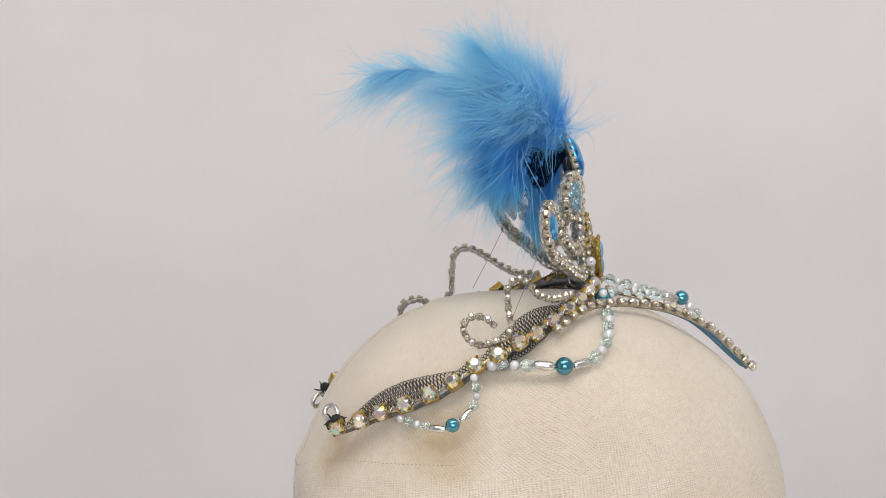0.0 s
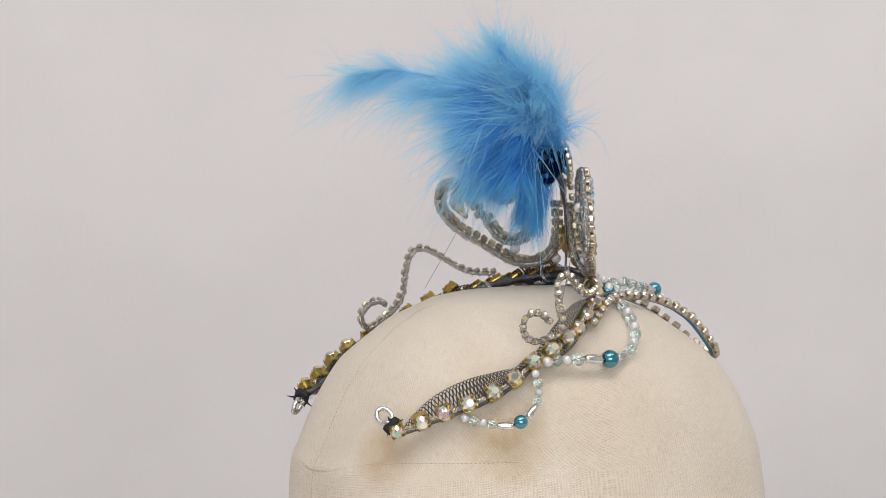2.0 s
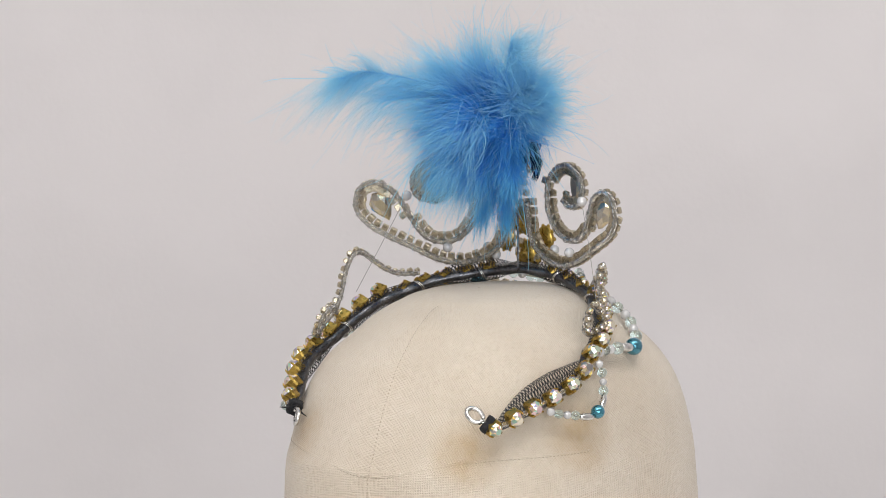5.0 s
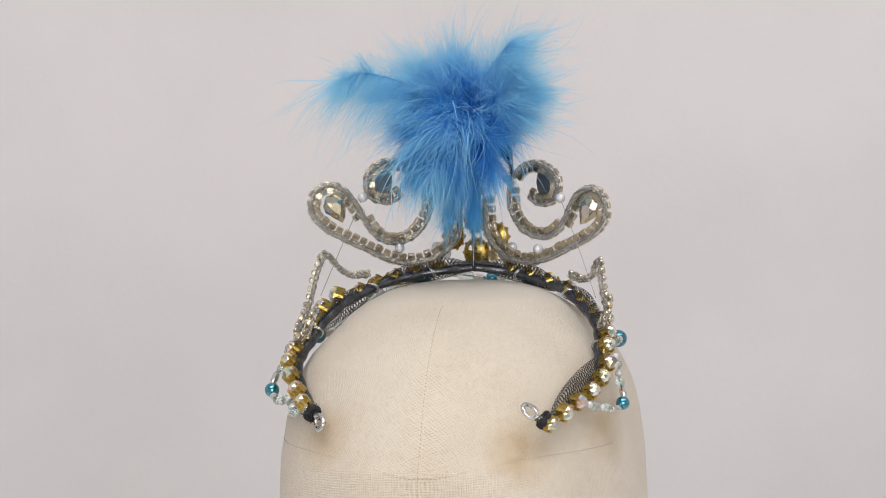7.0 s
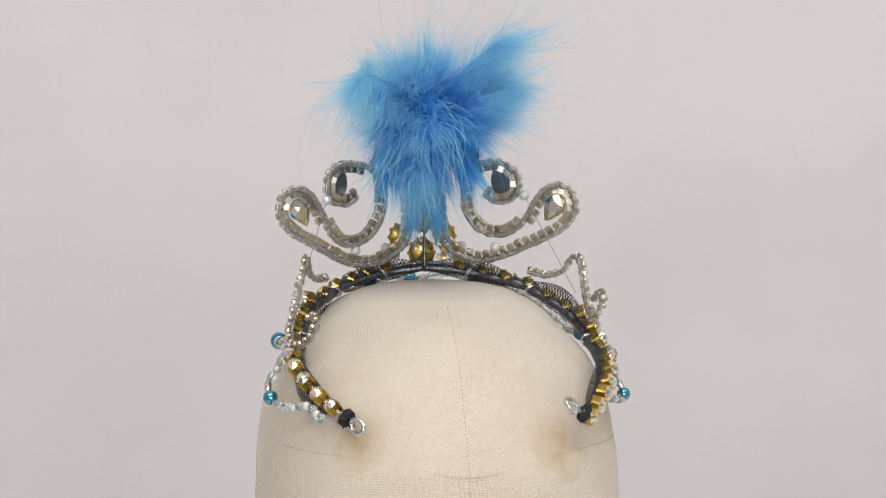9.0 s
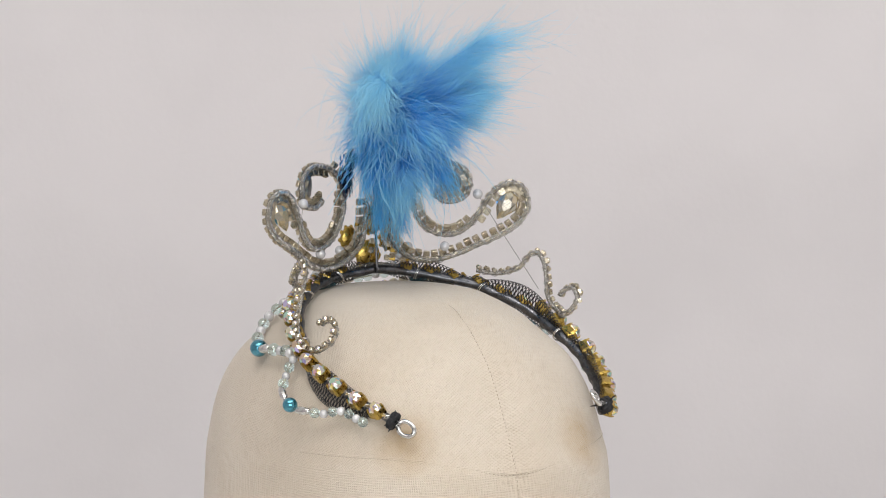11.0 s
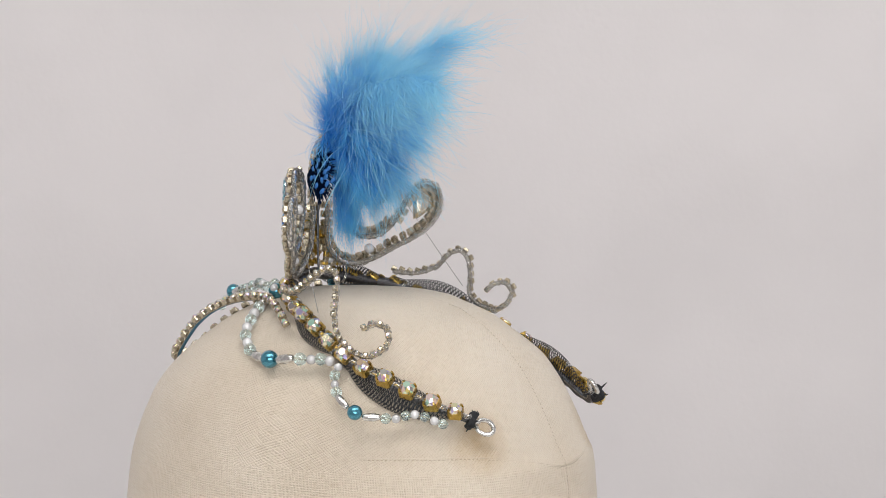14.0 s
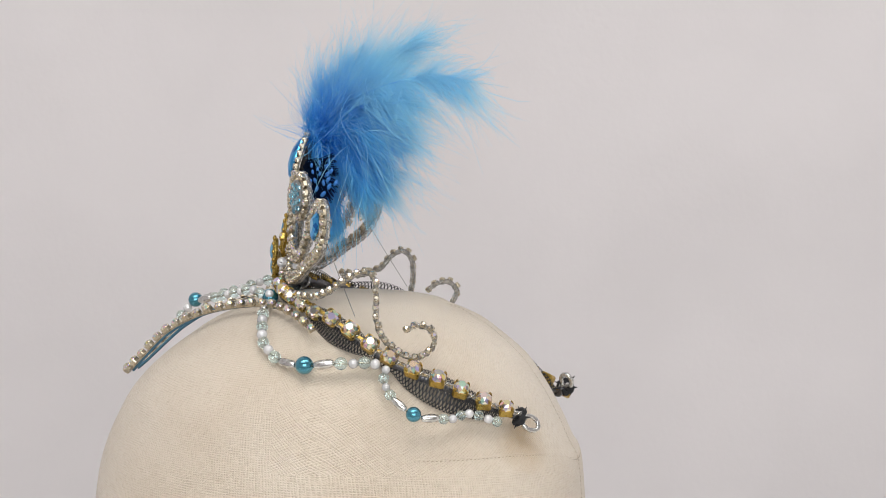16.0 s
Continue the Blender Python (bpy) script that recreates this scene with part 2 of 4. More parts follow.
def cup_mesh(name, mat):
    """Square claw setting with a hollow top and four bent prongs; about 6.4 mm wide, stone seat at z = 3."""
    verts, faces = [], []

    def ring(w, z, c):
        base = len(verts)
        for sx, sy in ((1, 1), (-1, 1), (-1, -1), (1, -1)):
            a, b = (w, w - c), (w - c, w)
            pair = (a, b) if sx * sy > 0 else (b, a)
            for px, py in pair:
                verts.append((sx * px, sy * py, z))
        return base

    levels = [ring(2.4, 0.0, 0.5), ring(2.8, 0.3, 0.7), ring(2.85, 2.9, 0.8), ring(2.6, 2.9, 0.8), ring(2.4, 1.2, 0.8)]
    for a, b in zip(levels, levels[1:]):
        for k in range(8):
            k2 = (k + 1) % 8
            faces.append((a + k, a + k2, b + k2, b + k))
    faces.append(tuple(levels[0] + k for k in range(8))[::-1])
    for k in range(4):
        w = math.pi / 4 + k * math.pi / 2
        c, s = math.cos(w), math.sin(w)
        base = len(verts)
        for r, z, h in ((3.35, 2.0, 0.45), (3.35, 3.6, 0.36), (2.7, 4.2, 0.22), (2.9, 2.4, 0.4)):
            verts.append((r * c - h * s, r * s + h * c, z))
            verts.append((r * c + h * s, r * s - h * c, z))
        for i in range(3):
            faces.append((base + 2 * i, base + 2 * i + 1, base + 2 * i + 3, base + 2 * i + 2))
        faces.append((base, base + 2, base + 4, base + 6))
        faces.append((base + 1, base + 7, base + 5, base + 3))
    return mesh(name, verts, faces, mat, smooth=False)


def crystal_mesh(name, mat, sides=9, w=2.95, l=2.95, crown=1.7, table=0.46, belt=0.35, back=0.0, drop=0.0):
    """Cut stone; its facets are loose so that each catches its own tint. drop narrows one end to a teardrop."""
    def pt(k, f, z):
        a = 2 * math.pi * k / sides
        x, y = w * math.cos(a), l * math.sin(a)
        if drop:
            x *= 1 - drop * max(0.0, -math.sin(a)) ** 0.8
            y *= 1 + 0.35 * drop * max(0.0, -math.sin(a))
        return (x * f, y * f, z)

    verts, faces = [], []

    def face(*pts):
        base = len(verts)
        verts.extend(pts)
        faces.append(tuple(range(base, base + len(pts))))

    mid_f, mid_z = (1 + table) / 2 + 0.06, belt + crown * 0.55
    for k in range(sides):
        face(pt(k, 1, 0), pt(k + 1, 1, 0), pt(k + 1, 1, belt), pt(k, 1, belt))
        face(pt(k, 1, belt), pt(k + 1, 1, belt), pt(k + 0.5, mid_f, mid_z))
        face(pt(k + 0.5, mid_f, mid_z), pt(k + 1, 1, belt), pt(k + 1.5, mid_f, mid_z), pt(k + 1, table, belt + crown))
        face(pt(k, table, belt + crown), pt(k + 0.5, mid_f, mid_z), pt(k + 1, table, belt + crown))
        if back:
            face(pt(k + 1, 1, 0), pt(k, 1, 0), (0, -l * 0.1, -back))
    face(*[pt(k, table, belt + crown) for k in range(sides)])
    if not back:
        face(*[pt(k, 1, 0) for k in reversed(range(sides))])
    return mesh(name, verts, faces, mat, smooth=False)


def small_stone(name, mat):
    """A small stone in its silver claw cup, as one piece."""
    a, b = cup_mesh(name, DULL), crystal_mesh(name, mat)
    verts = [tuple(v.co / MM) for v in a.vertices] + [(v.co.x / MM, v.co.y / MM, v.co.z / MM + 2.75) for v in b.vertices]
    n = len(a.vertices)
    faces = [tuple(f.vertices) for f in a.polygons] + [tuple(n + i for i in f.vertices) for f in b.polygons]
    which = [0] * len(a.polygons) + [1] * len(b.polygons)
    return mesh(name, verts, faces, [DULL, mat], which, smooth=False)


def mirror(points):
    return [(x, -y, z) for x, y, z in points]


# ---- the room ----
def slab(name, lo, hi, mat, label):
    x0, y0, z0 = lo
    x1, y1, z1 = hi
    v = [(x, y, z) for z in (z0, z1) for y in (y0, y1) for x in (x0, x1)]
    f = [(0, 2, 3, 1), (4, 5, 7, 6), (0, 1, 5, 4), (2, 6, 7, 3), (0, 4, 6, 2), (1, 3, 7, 5)]
    return tagged(new(name, mesh(name, v, f, mat, smooth=False, scale=1.0)), label, name.split("_")[0], kind="structure")


slab("wall_north", (-2.6, 1.1, 0), (2.6, 1.22, 2.8), WALL, "plain pale grey painted wall behind the turntable")
slab("wall_south", (-2.6, -3.12, 0), (2.6, -3.0, 2.8), WALL, "plain pale painted wall")
slab("wall_west", (-2.72, -3.12, 0), (-2.6, 1.22, 2.8), WALL, "plain pale painted wall")
slab("wall_east", (2.6, -3.12, 0), (2.72, 1.22, 2.8), WALL, "plain pale painted wall")
slab("floor", (-2.72, -3.12, -0.1), (2.72, 1.22, 0), FLOOR, "grey brown floor of the room")
slab("ceiling", (-2.72, -3.12, 2.8), (2.72, 1.22, 2.9), CEILING, "plain white painted ceiling")


def build_table():
    table = tagged(new("work_table"), "plain pale laminate work table under the turntable", "table")
    def box(name, lo, hi, bevel):
        bm = bmesh.new()
        bmesh.ops.create_cube(bm, size=1)
        for v in bm.verts:
            v.co = Vector([lo[i] + (hi[i] - lo[i]) * (v.co[i] + 0.5) for i in range(3)])
        bmesh.ops.bevel(bm, geom=bm.edges[:], offset=bevel, segments=2, affect="EDGES")
        me = bpy.data.meshes.new(name)
        bm.to_mesh(me)
        bm.free()
        me.materials.append(WOOD)
        return part(name, me, table)
    box("tabletop", (-0.6, -0.4, 0.72), (0.6, 0.5, 0.75), 0.004)
    for sx in (-0.55, 0.50):
        for sy in (-0.36, 0.41):
            box("leg", (sx, sy, 0), (sx + 0.05, sy + 0.05, 0.72), 0.004)


def build_turntable():
    ob = new("turntable", lathe("turntable", [(0.1, 0), (120, 0), (122, 3), (122, 21), (119, 25), (0.1, 25)], GREY, 64))
    return tagged(ob, "plain grey round turntable on the table", "turntable")


# ---- the head form ----
HEAD = [  # height, back, front, half width
    (15.8, 34, 50, 6), (15.2, 18, 62, 17), (13.6, 4, 73, 27.5), (10.4, -5, 80, 36), (5.6, -15.8, 90.5, 44), (-1.4, -25, 101.5, 51),
    (-10, -34, 113, 59.5), (-20, -41, 123, 65.5), (-34, -48.5, 131.5, 69.8), (-44, -53, 136, 71.2), (-50, -56, 138, 72),
    (-66, -57.5, 141, 72.8), (-90, -58, 143, 73.5), (-130, -52, 140, 70), (-170, -38, 128, 62), (-205, -20, 104, 52), (-235, -14, 90, 48), (-275, -22, 100, 56)]


def head_section(z):
    a = np.array(HEAD)[::-1]
    s = a[:, 0]
    i = int(min(len(s) - 2, max(0, np.searchsorted(s, z) - 1)))
    h = s[i + 1] - s[i]
    f = min(1.0, max(0.0, (z - s[i]) / h))
    got = []
    for k in (1, 2, 3):
        g = np.gradient(a[:, k], s)
        if k == 1:      # the back bends sharply at its cross seam
            g = np.where(np.abs(s + 50) < 1, 0.2, g)
        y0, y1, m0, m1 = a[i, k], a[i + 1, k], g[i] * h, g[i + 1] * h
        got.append((2 * f ** 3 - 3 * f * f + 1) * y0 + (f ** 3 - 2 * f * f + f) * m0 + (3 * f * f - 2 * f ** 3) * y1 + (f ** 3 - f * f) * m1)
    return tuple(got)


def head_point(z, w, out=0.0):
    """Point of the head form at height z and bearing w (0 is the front)."""
    xb, xf, hw = head_section(z)
    xm = 40.0 if z > -100 else (xb + xf) / 2
    c, s = math.cos(w), math.sin(w)
    e = 2 / (2.15 if c > 0 else 2.15 + 0.38 * min(1, max(0, (8 - z) / 20)))
    x = xm + (xf - xm if c > 0 else xm - xb) * math.copysign(abs(c) ** e, c)
    y = hw * math.copysign(abs(s) ** e, s)
    p = np.array([x, y, z])
    return p + out * head_normal(p) if out else p


def build_head():
    fine = np.concatenate([15.8 - 0.6 * np.linspace(0, 1, 5)[:-1], np.linspace(15.2, -60, 90), np.linspace(-62, -275, 60)])
    sides = 144
    verts, uvs, faces, which = [], [], [], []
    run = 0.0
    prev = None
    for z in fine:
        for k in range(sides + 1):
            w = 2 * math.pi * k / sides
            p = head_point(z, w)
            verts.append(tuple(p))
        mid = head_point(z, math.pi)
        if prev is not None:
            run += float(np.linalg.norm(mid - prev))
        prev = mid
        for k in range(sides + 1):
            w = 2 * math.pi * k / sides - math.pi
            uvs.append((w * 78 * MM, (run + w * w * 3) * MM))
    row = sides + 1
    for i in range(len(fine) - 1):
        for k in range(sides):
            faces.append((i * row + k, (i + 1) * row + k, (i + 1) * row + k + 1, i * row + k + 1))
            which.append(0)
    faces.append(tuple(range(sides)))
    which.append(0)
    faces.append(tuple((len(fine) - 1) * row + k for k in reversed(range(sides))))
    which.append(0)

    def add(v, f, m):
        base = len(verts)
        verts.extend(v)
        uvs.extend([(p[0] * MM, p[2] * MM) for p in v])
        faces.extend([tuple(base + i for i in q) for q in f])
        which.extend([m] * len(f))

    # raised seams, with stitches beside them
    seams = [[head_point(z, math.pi, -0.05) for z in np.linspace(15.6, -120, 90)],
             [head_point(-50.5 + 8.2 * math.sin(min(1.57, 2.1 * abs(w - math.pi))), w, -0.05) for w in np.linspace(math.pi - 1.2, math.pi + 1.2, 100)],
             [head_point(z, 1.40, -0.1) for z in np.linspace(15, -120, 90)],
             [head_point(z, -1.43, -0.1) for z in np.linspace(15, -120, 90)]]
    for j, s in enumerate(seams):
        s = np.array(s)
        add(*tube_data(s, 0.22 if j < 2 else 0.16, 6, head_normal(s)), 0)
        even = spline(s[::3], 1.7)
        side = unit(np.cross(unit(np.gradient(even, axis=0)), head_normal(even)))
        if j < 2:
            for i in range(0, len(even) - 1):
                p = even[i] + side[i] * 0.75 + head_normal(even[i]) * 0.1
                q = even[i] + side[i] * 0.75 + (even[i + 1] - even[i]) * 0.45 + head_normal(even[i]) * 0.1
                add(*tube_data([p, q], 0.15, 4), 1)
    me = mesh("mannequin_head", verts, faces, [CALICO, STITCH], which, True, uvs)
    # the back crown panels are cut on the bias: their weave runs slantwise
    lay = me.uv_layers["UVMap"]
    uv = np.empty(len(me.loops) * 2, dtype=np.float32)
    lay.data.foreach_get("uv", uv)
    uv = uv.reshape(-1, 2)
    grid = (len(fine) - 1) * sides
    face = np.arange(grid)
    bias = (np.abs(2 * np.pi * (face % sides + 0.5) / sides - np.pi) < 1.7) & (fine[face // sides] > -48)
    for hit, turn in ((bias, 38), (~bias, 3)):
        loops = (np.nonzero(hit)[0][:, None] * 4 + np.arange(4)).ravel()
        c, d = math.cos(radians(turn)), math.sin(radians(turn))
        uv[loops] = np.stack([uv[loops, 0] * c - uv[loops, 1] * d, uv[loops, 0] * d + uv[loops, 1] * c], axis=1)
    lay.data.foreach_set("uv", uv.ravel())
    ob = new("mannequin_head", me)
    return tagged(ob, "cream calico-covered mannequin head form with stitched seams", "mannequin head")


# ---- the tiara ----
RIGHT = [(-44.4, -49.5, -29.8), (-35.9, -53.6, -26.5), (-28.3, -57.9, -23.1), (-19.7, -61.5, -19.9), (-10.3, -64.2, -15.9),
         (-1.5, -65.4, -11.0), (7.7, -63.4, -5.3), (16.5, -62.5, -1.3), (25.0, -60.3, 3.1), (32.5, -55.8, 7.9), (40.3, -49.3, 12.2),
         (47.4, -43.0, 16.0), (53.5, -34.0, 18.5), (58.5, -25.0, 21.0), (62.0, -16.0, 23.0)]
LEFT = [(-35.1, 51.2, -23.9), (-27.0, 55.4, -20.5), (-18.8, 59.7, -15.6), (-10.3, 62.3, -11.2), (-0.7, 62.8, -7.5), (8.7, 61.4, -3.0),
        (16.6, 59.8, 1.7), (24.9, 56.5, 6.7), (33.2, 52.4, 10.9), (41.5, 45.8, 14.7), (48.0, 40.0, 17.6), (53.5, 33.0, 19.6),
        (58.5, 25.0, 21.5), (62.0, 16.0, 23.0)]
SCROLL = [(56.9, -5.3, 48.8), (57.2, -5.5, 42.1), (57.5, -6.1, 36.5), (57.6, -8.0, 30.9), (57, -13.5, 25.8), (55.5, -20, 23.5), (53.2, -26.3, 23.6),
          (49.6, -33.6, 25.9), (45.3, -40.7, 29.5), (40.3, -47.6, 33), (34.7, -54.4, 37.2), (30.5, -58.7, 42.9), (29.8, -59.1, 48.5),
          (31.3, -57.2, 53.3), (35.2, -52.4, 55.4), (39.1, -47.6, 53.5), (41.8, -44.1, 49), (43.8, -41.7, 43.9), (46.3, -38.1, 38.3),
          (49.1, -33.6, 34.8), (52.1, -27.4, 34.2), (54.1, -21.6, 36.9), (55, -17.8, 42), (55.1, -16.2, 47.5), (54.4, -16.8, 56.8),
          (52.8, -21, 62.5), (50.9, -25.8, 64.6), (49.1, -30, 64.4), (46.2, -36, 60.8), (45.5, -37.8, 55.4), (47, -35.8, 49.8),
          (50.3, -29.7, 47.8), (52.1, -24.9, 50.4)]
HOOK = [(48, 41.9, 18.0), (40.1, 47.3, 18.4), (33.7, 50.7, 21.4), (27.0, 52.4, 25.8), (21.0, 53.4, 28.6), (16.2, 54.5, 27.2), (14.4, 56.8, 20.0),
        (14.4, 58.6, 12.5), (12.5, 60.5, 5.5), (8.0, 62.0, 0.8), (3.0, 61.5, -2.6), (-2.4, 59.4, -3.6), (-6.8, 55.7, -0.3),
        (-7.5, 54.0, 3.4), (-5.4, 52.8, 6.7), (-0.4, 52.8, 8.1), (3.4, 54.4, 6.2)]
HOOK_R = [(48, -42, 18.5), (40.5, -48.8, 17.5), (33.2, -53.8, 20.3), (29.6, -55.5, 24.6), (25.5, -57.5, 26.8), (22, -58.5, 24.5), (20.7, -59.3, 19),
          (21.3, -60, 13.5), (22, -61, 8.4), (19.6, -62, 4.6), (14.5, -62, 2.8), (9.8, -60.5, 1.8), (5.4, -61.5, 4.2), (3.2, -63.5, 8.7), (5, -64, 12.4),
          (8.8, -63.8, 13.4), (13, -63, 11.7), (15, -62.5, 9.6)]
LOWER_SWAG_L = [(9, 63.5, -6), (10.4, 65.5, -10.7), (8.3, 68.7, -15.4), (4.7, 71.7, -18.9), (-0.8, 72.1, -23.1), (-6, 70.4, -25.5),
                (-11.5, 67.7, -25.8), (-14.3, 65.6, -26.7), (-17.7, 63.2, -26.1), (-20.9, 60.2, -25), (-25.4, 58, -26), (-29.4, 56.5, -27.7), (-33.9, 55, -29.3)]
LOWER_SWAG_R = [(6, -67, -8), (7.4, -68, -13), (6.6, -69, -19.0), (2.9, -70.9, -23.3), (-2, -71.6, -26.7), (-7, -69.9, -28.4), (-12.9, -66.9, -27.4),
                (-18, -63.5, -26.5), (-22, -60.5, -24.9)]
UPPER_SWAG = [(63.5, 20, 18), (64.4, 24, 14.8), (64.2, 33, 11.8), (63.4, 40.5, 8.6), (62.2, 46.5, 5.0), (61.2, 50.8, 1.6), (58.3, 54, -1.5), (55.2, 57, -4),
              (50.3, 59.5, -6), (45.3, 62, -6.4), (38.3, 64, -6.4), (30.5, 64.2, -5.5), (25, 63.3, -5.8), (18, 63.0, -5.3), (12, 63.5, -6)]
FRONT_SWAG = [(62, 25, 17), (67.9, 24, 17.5), (72.5, 21, 18.5), (80.4, 15.5, 16.5), (87.6, 10, 14.5), (94, 5.5, 13), (98, 3.2, 12)]
VEE = [(41.5, 51.0, 5.6), (44.5, 48.2, 7.4), (48.7, 44.5, 9.6), (54.3, 39.5, 11.8), (60.4, 34, 12.8), (68.3, 29.3, 12.7), (76, 25.5, 11.8), (83, 22.5, 10.5),
       (89, 20.3, 9.0), (95.5, 18, 6.8), (102, 16, 3.8), (108.8, 13.8, -0.3), (114.2, 11.6, -5.0), (118.7, 9.6, -9.4), (123, 7.0, -13.6), (126, 3.6, -16.4)]


def flatter(points):
    """The outer loops of the crown bend back less than its middle."""
    return [(x + 0.42 * max(0.0, abs(y) - 48), y, z) for x, y, z in points]


def wider(points):
    """The left scroll is bent out a little further than the right one, and its valleys sag."""
    got = []
    for x, y, z in points:
        k = 4.0 * math.exp(-((abs(y) - 30) / 9) ** 2) * min(1, max(0, (z - 44) / 6))
        sag = 3.4 * math.exp(-((abs(y) - 31) / 12) ** 2) * min(1, max(0, (46 - z) / 8)) * (1.0 if z > 33 else 0.5)
        x, y = x - 0.4 * k, y + math.copysign(k, y)
        x, y, z = x - 0.05 * max(0, abs(y) - 12), y + math.copysign(0.07 * max(0, abs(y) - 10), y), z + 0.02 * abs(y)
        got.append((x, y, z - sag))
    return got


def build_tiara():
    tiara = tagged(new("tiara"), "beaded rhinestone tiara with blue marabou plume on the head form", "tiara")
    cup, cup_s = cup_mesh("gold_cup", GOLD), cup_mesh("silver_cup", DULL)
    ab, ice = crystal_mesh("cut_crystal", AB), crystal_mesh("cut_crystal_clear", ICE)

    small = {True: small_stone("small_stone_ab", AB), False: small_stone("small_stone_clear", ICE)}

    def stone(p, n, x, size, gold=True, crystal=ab, on=None):
        s = size / 6.4
        if on is not None or not gold:
            return part("rhinestone", small[crystal is ab], on or tiara, "", aim(p, n, x, s))
        setting = part("rhinestone", cup if gold else cup_s, tiara, "", aim(p, n, x, (s, s, s * (1.2 if size > 6.3 else 0.95)) if gold else s))
        part("crystal", crystal, setting, "", pose(0, 0, 2.75 * MM))
        return setting

    # the band: black braided core, silver wire, net tube, gold-set stones
    for side, stones in ((-1, RIGHT), (1, LEFT)):
        st = np.array(stones)
        nrm = band_normal(st)
        inner = st - nrm * 3.9 - np.array([0, 0, 1.0]) * np.interp(st[:, 0], [0, 40], [0, 1.5])[:, None]
        end = np.array([-44.0, -45.5, -27.6]) if side < 0 else np.array([-39.0, 46.8, -27.6])
        line = np.vstack([end, inner, [[60.0, 0, 20.5]]])
        path = spline(line, 1.5)
        part("band_core", tube("band_core", path, np.interp(path[:, 0], [-45, -5, 45], [1.3, 2.2, 1.9]) + 0.22 * np.sin(np.arange(len(path)) * 0.9), BAND, 8, band_normal(path)), tiara, "black metallic braided core")
        off = path + band_normal(path) * 2.4
        part("band_wire", tube("band_wire", off, 0.85, CLEAR, 8, band_normal(path)), tiara, "clear tube along the band")
        fine = spline(off, 0.3)
        _, fa, fb = frames_along(fine, band_normal(fine))
        w = np.arange(len(fine)) * 0.3 * 2 * math.pi / 5.2
        w = w + 0.8 * np.sin(w * 0.31)
        part("wire_wrap", tube("wire_wrap", fine + (fa * np.cos(w)[:, None] + fb * np.sin(w)[:, None]) * 1.1, 0.2, WIRE, 4), tiara, "silver wrapping wire")
        low = path - band_normal(path) * 1.6 + np.array([0, 0, 1.3])
        part("metal_thread", tube("metal_thread", low, 0.3, GREYWIRE, 5, band_normal(path)), tiara, "tarnished metallic thread")
        # stitched bindings of wire round the core
        for f in (0.42, 0.68, 0.86):
            i = int(f * len(path))
            t = unit(path[i + 1] - path[i])
            a = band_normal(path[i])
            b = np.cross(t, a)
            ring = [path[i] + 2.8 * (math.cos(w) * a + math.sin(w) * b) + t * 0.35 * w / 3 for w in np.linspace(0, 4 * math.pi, 40)]
            part("binding", tube("binding", ring, 0.22, WIRE, 5), tiara, "fine silver binding wire")
        # net: a flattened tube, gathered between its bindings
        prof = spline(path, 1.2)
        n = len(prof)
        hn = band_normal(prof)
        t = unit(np.gradient(prof, axis=0))
        across = unit(np.cross(t, hn)) * -side
        drop = np.array([0, 0, -1.0]) - t * (t @ np.array([0, 0, -1.0]))[:, None]
        across = unit(across * 0.3 + unit(drop) * 0.7)      # the net stands up from the head
        marks = [0.03, 0.40, 0.73, 1.0]
        wide = [(1.2, 10.0), (4.5, 9.0), (4.5, 6.0)] if side < 0 else [(9.5, 3.4), (7.5, 4.0), (4.5, 6.5)]
        verts, faces, uvs = [], [], []
        for i in range(n):
            f = i / (n - 1)
            k = min(2, max(0, sum(f >= m for m in marks) - 1))
            g = max(0.0, (f - marks[k]) / (marks[k + 1] - marks[k]))
            swell = max(0.12 if f < 0.35 else 0.4, math.sin(math.pi * min(1, g)) ** 0.8)
            up, down = wide[k][0] * swell, wide[k][1] * swell
            for j in range(12):
                w = 2 * math.pi * j / 12
                c = math.cos(w)
                lat = c * (up if c > 0 else down)
                verts.append(tuple(prof[i] + across[i] * lat + hn[i] * (0.9 + 1.6 * math.sin(w) * min(1, swell + 0.2) - 0.05 * abs(lat))))
                uvs.append((i * 1.2 * MM, j * 1.15 * MM))
        for i in range(n - 1):
            for j in range(12):
                j2 = (j + 1) % 12
                faces.append((i * 12 + j, i * 12 + j2, (i + 1) * 12 + j2, (i + 1) * 12 + j))
        part("net_sleeve", mesh("net_sleeve", verts, faces, NET, None, True, uvs), tiara, "sheer black net sleeve")
        # stones and the gold links between them
        tang = unit(np.gradient(st, axis=0))
        for i in range(len(st)):
            lean = max(0.0, 1 - i / 6)
            face = unit(nrm[i] + (lean * np.array([0.3, 0, 0.6]) if side > 0 else max(0.0, 1 - i / 4.5) * np.array([0.35, -0.2, -0.75])) + 0.1 * np.array([math.sin(i * 2.1), math.sin(i * 1.3 + 1), math.cos(i * 1.9)]))
            stone(st[i] - face * 2.6 - np.array([0, 0, 2.2 if i > 8 else 0.0]), face, tang[i], 6.2 if i > 8 else 6.9 if i else 6.4)
